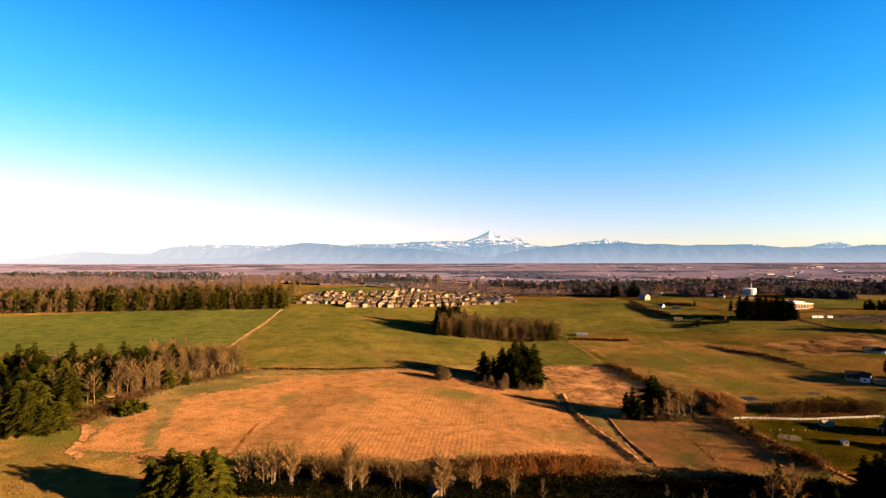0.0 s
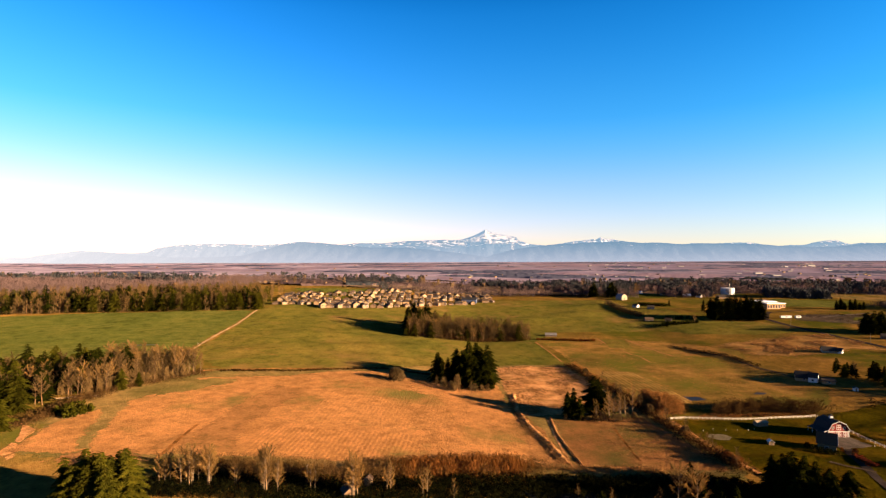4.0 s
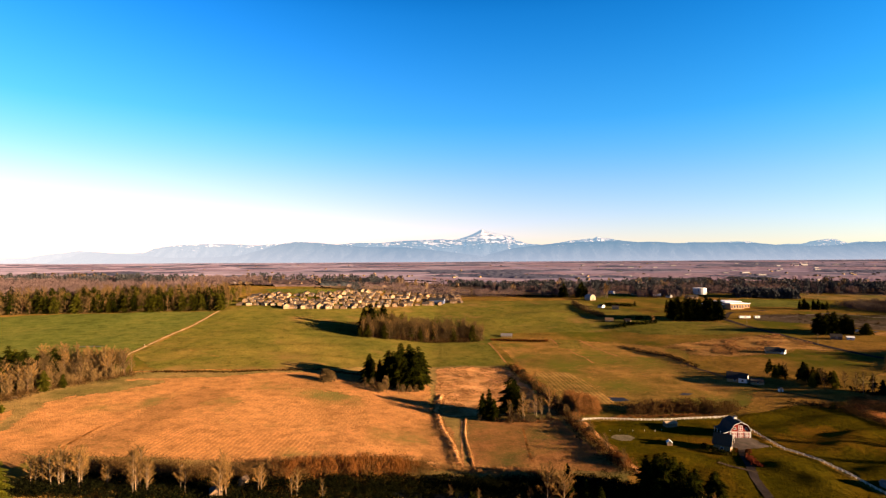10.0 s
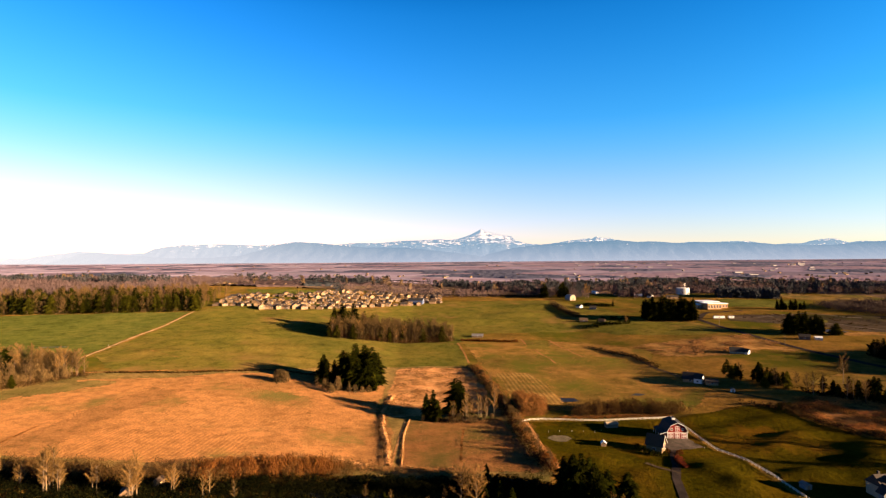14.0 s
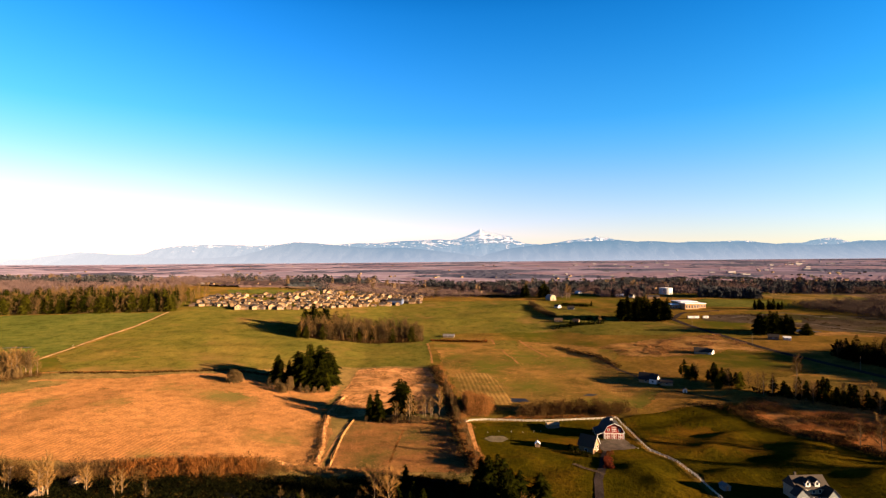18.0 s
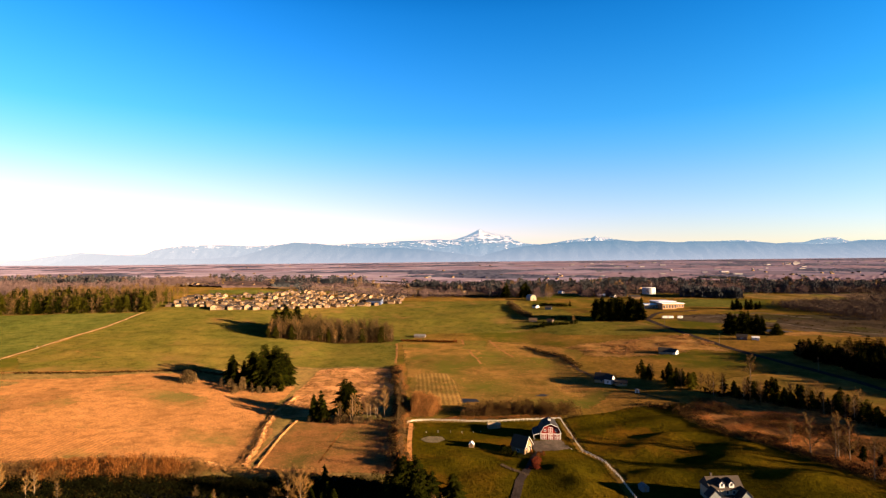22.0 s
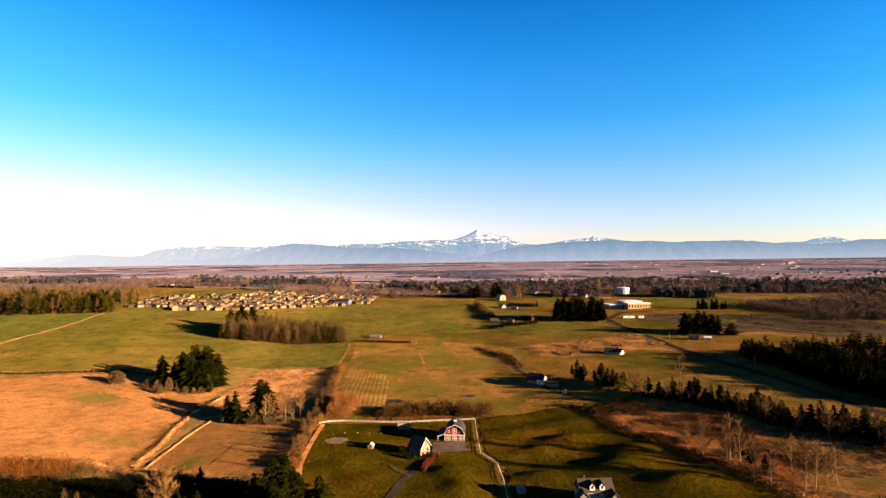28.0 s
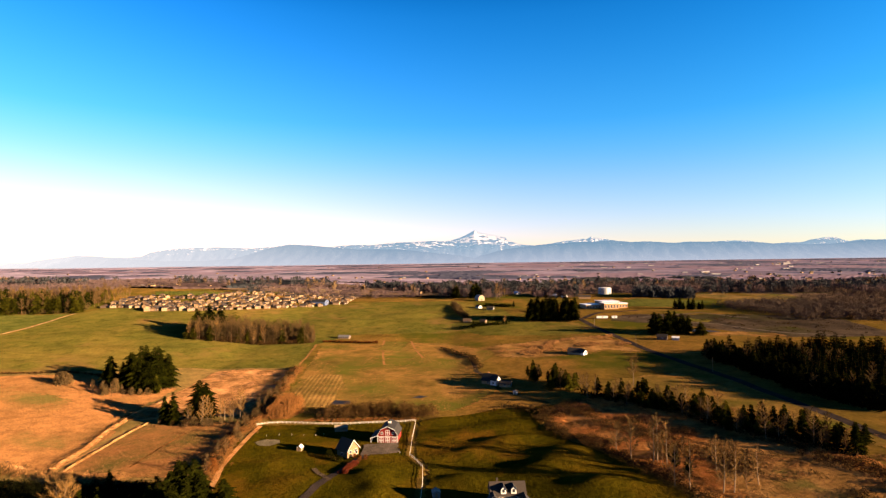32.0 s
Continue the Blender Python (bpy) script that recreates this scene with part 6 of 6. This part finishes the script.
for u in np.linspace(0, 1, 14):
    log(-206 + 25 * u + lrng.uniform(-0.6, 0.6), 298.5 + 9 * u + lrng.uniform(-1, 1), lrng.uniform(-10, 45), lrng.uniform(2.2, 4.5), lrng.uniform(0.28, 0.5))

# Farmhouses across the pasture.
gable_house("farmhouse", "white farmhouse with a steep dark roof beside firs", 286, 393, 62, 8, 10, 2.8, 4.0, M_CREAM, M_ROOF_DARK, False, True, True)
gable_house("farmhouse_wing", "white gabled wing of the farmhouse", 289.5, 387.0, 42, 5.4, 5.5, 4.0, 3.0, M_WHITE, M_ROOF_DARK, False, False)
gable_house("garage", "low cream garage beside the farmhouse", 296, 382, 74, 6, 8, 2.4, 1.8, M_CREAM, M_ROOF_GREY, True, False)
gable_house("bungalow", "white bungalow in dry grass by the road", 366, 474, 66, 8.5, 11, 2.3, 2.9, M_PALESIDE, M_ROOF_DARK, False, False, True)
gable_house("bungalow_wing", "white gabled wing of the bungalow", 371.5, 469.5, 40, 5.5, 6, 2.6, 2.2, M_WHITE, M_ROOF_DARK, False, False)
gable_house("farm_shed", "long low farm shed with pale roof", 140, 588, 80, 5.5, 12, 2.0, 1.8, M_TIMBER, M_ROOF_METAL_DULL, False, False)
gable_house("roadside_house", "small tan house under roadside firs", 462, 524, 60, 7, 9, 3.0, 2.2, M_TAUPE, M_ROOF_GREY, False, False)
gable_house("roadside_shed", "white shed beside the tan house", 473, 520, 70, 4, 6, 2.4, 1.2, M_WHITE, M_ROOF_METAL, True, False)
for x, y, t, w, d, h, wl_, rf in ((296, 748, 30, 8, 10, 3.2, M_WHITE, M_ROOF_GREY), (311, 733, 70, 8, 11, 3.0, M_BLUEGREY, M_ROOF_GREY), (277, 656, 80, 8, 12, 2.8, M_TAUPE, M_ROOF_BROWN), (296, 644, 60, 7, 9, 2.8, M_BEIGE, M_ROOF_BROWN), (252, 905, 85, 6, 13, 2.8, M_CREAM, M_ROOF_GREY),
                               (421, 858, 60, 10, 14, 3.5, M_CREAM, M_ROOF_METAL), (437, 850, 40, 8, 10, 3.5, M_WHITE, M_ROOF_GREY), (463, 828, 80, 14, 22, 4.0, M_CREAM, M_ROOF_GREY), (371, 930, 30, 9, 12, 3.2, M_WHITE, M_ROOF_METAL), (398, 893, 80, 8, 13, 3.2, M_CREAM, M_ROOF_GREY)):
    gable_house("house", "country house by the far lane", x, y, t, w * 0.78, d * 0.78, h * 0.85, 2.2, wl_, rf, False, False, group="houses by the far lane")

# White-domed barn.
root = tagged(stand("domed_barn", 301, 821, 20, 0.3), "white barn with a rounded roof", "barn")
prof = [(-5, 0), (5, 0), (5, 3)] + [(5 * math.cos(a), 3 + 5.5 * math.sin(a)) for a in np.linspace(0.2, math.pi - 0.2, 9)] + [(-5, 3)]
part("wall", prism(bmesh.new(), prof, -7, 7), M_PALESIDE, root)
bm = bmesh.new()
arch = [(5.4 * math.cos(a), 3.05 + 5.9 * math.sin(a)) for a in np.linspace(0, math.pi, 11)]
prism(bm, arch + [(x * 0.95, z - 0.2) for x, z in arch[::-1]], -6.7, 7.3)
bmesh.ops.recalc_face_normals(bm, faces=bm.faces)
part("roof", bm, M_FARROOF, root)
box("door", M_TIMBER, root, -1.5, 1.5, -7.05, -6.95, 0.3, 3.2)

# Water tank.
root = tagged(stand("water_tank", 518, 912, 0, 0.5), "large white cylindrical water tank", "water tank")
bm = bmesh.new()
bmesh.ops.create_cone(bm, cap_ends=True, segments=48, radius1=10.8, radius2=10.8, depth=11, matrix=pose(0, 0, 5.5))
part("shell", bm, M_WHITE, root)
bm = bmesh.new()
bmesh.ops.create_cone(bm, cap_ends=True, segments=48, radius1=11.0, radius2=0.6, depth=0.9, matrix=pose(0, 0, 11.4))
part("roof", bm, M_WHITE, root)
bm = bmesh.new()
bmesh.ops.create_cone(bm, cap_ends=True, segments=8, radius1=0.18, radius2=0.08, depth=9, matrix=pose(4, 0, 15.5))
part("mast", bm, M_GALV, root)
box("ladder", M_GALV, root, -0.4, 0.4, -11.0, -10.7, 0, 11.5)

# School: flat-roofed blocks.
root = tagged(stand("school", 470, 738, 8, 0.5), "low modern school with white flat roofs and brick walls", "school")
for name, mat, x0, x1, y0, y1, h in (("brick_block", M_BRICK, -14, 6, -26, -10, 7.5), ("brick_block", M_BRICK, 8, 24, -14, 2, 6.0), ("hall", M_CREAM, -10, 14, -10, 14, 8.5), ("west_wing", M_CREAM, -34, -10, -14, 8, 5.0)):
    wall = box(name, mat, root, x0, x1, y0, y1, 0, h)
    box("flat_roof", M_ROOF_METAL, wall, x0 - 0.8, x1 + 0.8, y0 - 0.8, y1 + 0.8, h, h + 0.7, "white flat roof")
    k = int((x1 - x0) / 4)
    for i in range(k):
        cx = x0 + (i + 0.5) * (x1 - x0) / k
        f = box("window", M_WHITE, wall, cx - 1.3, cx + 1.3, y0 - 0.1, y0 + 0.05, 1.2, h - 1.6)
        box("pane", M_GLASS, wall, cx - 1.15, cx + 1.15, y0 - 0.14, y0, 1.4, h - 1.8)
for x, y, length in ((436, 637, 13.0), (450, 635.5, 6.0)):
    root = tagged(stand("site_trailer", x, y, -2, 0), "white site trailer on wheels", "trailer", "white site trailers")
    box("body", M_WHITE, root, -length / 2, length / 2, -1.3, 1.3, 0.7, 3.3)
    for s in (-0.6, 0.6):
        for q in (-1, 1):
            bm = bmesh.new()
            bmesh.ops.create_cone(bm, cap_ends=True, segments=14, radius1=0.42, radius2=0.42, depth=0.3, matrix=pose(s * length / 2, q * 1.15, 0.42, 90))
            part("wheel", bm, M_ROOF_DARK, root)
    box("window", M_GLASS, root, -1.0, 1.0, -1.34, -1.28, 1.6, 2.6)

# ---- village ----
vrng = random.Random(21)
STYLES = [(8.5, 11, 4.4, 2.6, M_CREAM, M_ROOF_BROWN, False), (9.5, 12, 3.2, 2.6, M_BEIGE, M_ROOF_GREY, False), (9, 11, 4.2, 2.6, M_CREAM, M_ROOF_GREY, True), (10, 12, 3.2, 2.6, M_TAUPE, M_ROOF_BROWN, True), (8.5, 10.5, 4.6, 2.8, M_CREAM, M_ROOF_GREY, False), (9, 12, 4.2, 2.6, M_BEIGE, M_ROOF_BROWN, True)]
village = []
front = [(-205, 672), (-130, 676), (-62, 692), (10, 735), (92, 792), (140, 830)]
fx, fy = np.array(front).T
spots = []
for k, off in enumerate((4, 20, 40, 57, 77, 95, 116, 136, 158)):
    for x in np.arange(-195, 100, 10.4):
        y = float(np.interp(x, fx, fy)) + off
        if k == 0 and x < -134:
            continue
        if x < -100 and off > 116 or x > 60 and off > 150 or (-150 < x < -110 and 60 < off < 80):
            continue
        if y - 690 > (x + 200) * 0.75 + 90 or (k > 5 and vrng.random() < 0.25):
            continue
        if vrng.random() < 0.06:
            continue
        spots.append((x + vrng.uniform(-1.2, 1.2), y + vrng.uniform(-2, 2)))
for i, (x, y) in enumerate(spots):
    turn = vrng.choice((0, 0, 30, -20, 180, 90)) + vrng.uniform(-6, 6)
    if i < len(STYLES):
        w, d, h, rise, wl_, rf, hp = STYLES[i]
        village.append(gable_house("village_house", "tan suburban house with shingle roof", x, y, turn, w, d, h, rise, wl_, rf, True, h > 4, False, "houses of the village", hip=hp))
    else:
        copy_thing(vrng.choice(village), pose(x, y, gz(x, y) - 0.28, 0, 0, turn) @ Matrix.Diagonal((*[vrng.uniform(0.7, 0.84)] * 3, 1)))
gable_house("village_hall", "dark blue hall among the tan houses", 62, 790, 80, 14, 22, 6, 2.5, M_BLUE, M_ROOF_DARK, False, True)
gable_house("farm_hall", "long tan building behind the green hill", 115, 1025, 85, 16, 62, 5, 3, M_BEIGE, M_ROOF_BROWN, False, False)

# Houses strewn over the far plain.
far_homes = []
for k, (wl_, rf) in enumerate(((M_CREAM, M_ROOF_GREY), (M_BEIGE, M_ROOF_BROWN), (M_TAUPE, M_FARROOF))):
    root = tagged(stand("far_house", -300 + 260 * k, 980 + 30 * k, 20 * k, 0.4), "small far house among trees", "house", "houses on the far plain")
    part("wall", prism(bmesh.new(), [(-4.5, 0), (4.5, 0), (4.5, 3.6), (0, 6.4), (-4.5, 3.6)], -6, 6), wl_, root)
    bm = bmesh.new()
    for s in (-1, 1):
        prism(bm, [(s * 5, 3.3), (s * 5, 3.55), (0, 6.7), (0, 6.42)], -6.5, 6.5)
    bmesh.ops.recalc_face_normals(bm, faces=bm.faces)
    part("roof", bm, rf, root)
    far_homes.append(root)
for i in range(210):
    y = vrng.uniform(930, 1700) if i < 170 else vrng.uniform(1700, 3200)
    x = vrng.uniform(-0.75, 0.95) * y + 100
    if 40 < x < 200 and y < 1060 or 480 < x < 560 and y < 960:
        continue
    copy_thing(vrng.choice(far_homes), pose(x, y, gz(x, y) - 0.3, 0, 0, vrng.uniform(0, 360)) @ Matrix.Diagonal((0.7, 0.7, 0.72, 1)))
hall = None
for i in range(44):
    y = vrng.uniform(1500, 3300)
    x = vrng.uniform(0.25, 0.8) * y
    if hall is None:
        hall = tagged(stand("warehouse", x, y, 5, 1.0), "far pale warehouse in the town", "warehouse", "warehouses of the far town")
        box("wall", M_FARROOF, hall, -18, 18, -10, 10, 0, 6)
        box("roof", M_FARROOF, hall, -18.5, 18.5, -10.5, 10.5, 6, 7)
    else:
        copy_thing(hall, Matrix.LocRotScale((x, y, gz(x, y) - 1), Euler((0, 0, vrng.uniform(-0.3, 0.3))), (vrng.uniform(0.25, 0.8), 0.6, vrng.uniform(0.45, 0.7))))

# ---- fences ----
POST = mesh_of("post", *(lambda v, f: (v, f))([(x, y, z) for z in (-0.3, 1.2) for y in (-0.08, 0.08) for x in (-0.08, 0.08)], [(0, 2, 3, 1), (4, 5, 7, 6), (0, 1, 5, 4), (2, 6, 7, 3), (0, 4, 6, 2), (1, 3, 7, 5)]), M_FENCE)
RAIL = mesh_of("rail", [(x, y, z) for z in (-0.055, 0.055) for y in (-0.025, 0.025) for x in (0, 1)], [(0, 2, 3, 1), (4, 5, 7, 6), (0, 1, 5, 4), (2, 6, 7, 3), (0, 4, 6, 2), (1, 3, 7, 5)], M_FENCE)


def rail_fence(label, points, gap=2.6, levels=(0.4, 0.75, 1.1)):
    spots = []
    for (ax, ay), (bx, by) in zip(points, points[1:]):
        k = max(1, round(math.hypot(bx - ax, by - ay) / gap))
        spots += [(ax + (bx - ax) * i / k, ay + (by - ay) * i / k) for i in range(k)]
    spots.append(points[-1])
    root = tagged(new("fence"), label, "fence")
    root.location = (*spots[0], gz(*spots[0]))
    bpy.context.view_layer.update()
    inv = Matrix.Translation(-root.location)
    for i, (x, y) in enumerate(spots):
        p = new("post", POST)
        p.parent = root
        p.matrix_basis = inv @ pose(x, y, gz(x, y) + 0.12)
        if i + 1 < len(spots):
            bx, by = spots[i + 1]
            for z in levels:
                a, c = Vector((x, y, gz(x, y) + 0.12 + z)), Vector((bx, by, gz(bx, by) + 0.12 + z))
                r = new("rail", RAIL)
                r.parent = root
                q = (c - a).to_track_quat("X", "Z")
                r.matrix_basis = inv @ Matrix.LocRotScale(a, q, ((c - a).length, 1, 1))


rail_fence("white three-rail fence along the paddock", [(147, 309), (152, 312.5), (160, 314), (170, 313), (182, 311.5), (200, 311.5), (218, 312), (237, 313)])
rail_fence("white three-rail fence curving past the lawn", [(237.5, 312), (237.5, 285), (238, 263), (242, 255), (245, 248), (246, 230), (246, 205), (246, 180)])
for x, y in ((159, 290.7), (165.3, 292.3), (172.2, 292.1), (178.7, 292), (184.9, 292.4), (189, 293.8), (-196, 468), (233, 265.8)):
    p = tagged(new("fence_post", POST), "short white post standing in grass", "post", "single white posts")
    p.matrix_basis = Matrix.LocRotScale((x, y, gz(x, y) + 0.12), None, (0.7, 0.7, 0.8))
for x, y, h in ((417, 600, 11), (430, 505, 11), (-37, 207.5, 8), (447, 395, 11)):
    root = tagged(stand("utility_pole", x, y, 80), "brown wooden utility pole with a crossarm", "utility pole", "utility poles")
    bm = bmesh.new()
    bmesh.ops.create_cone(bm, cap_ends=True, segments=8, radius1=0.16, radius2=0.11, depth=h, matrix=pose(0, 0, h / 2 - 0.5))
    part("pole", bm, M_TIMBER, root)
    box("crossarm", M_TIMBER, root, -1.2, 1.2, -0.08, 0.08, h - 1.3, h - 1.1)
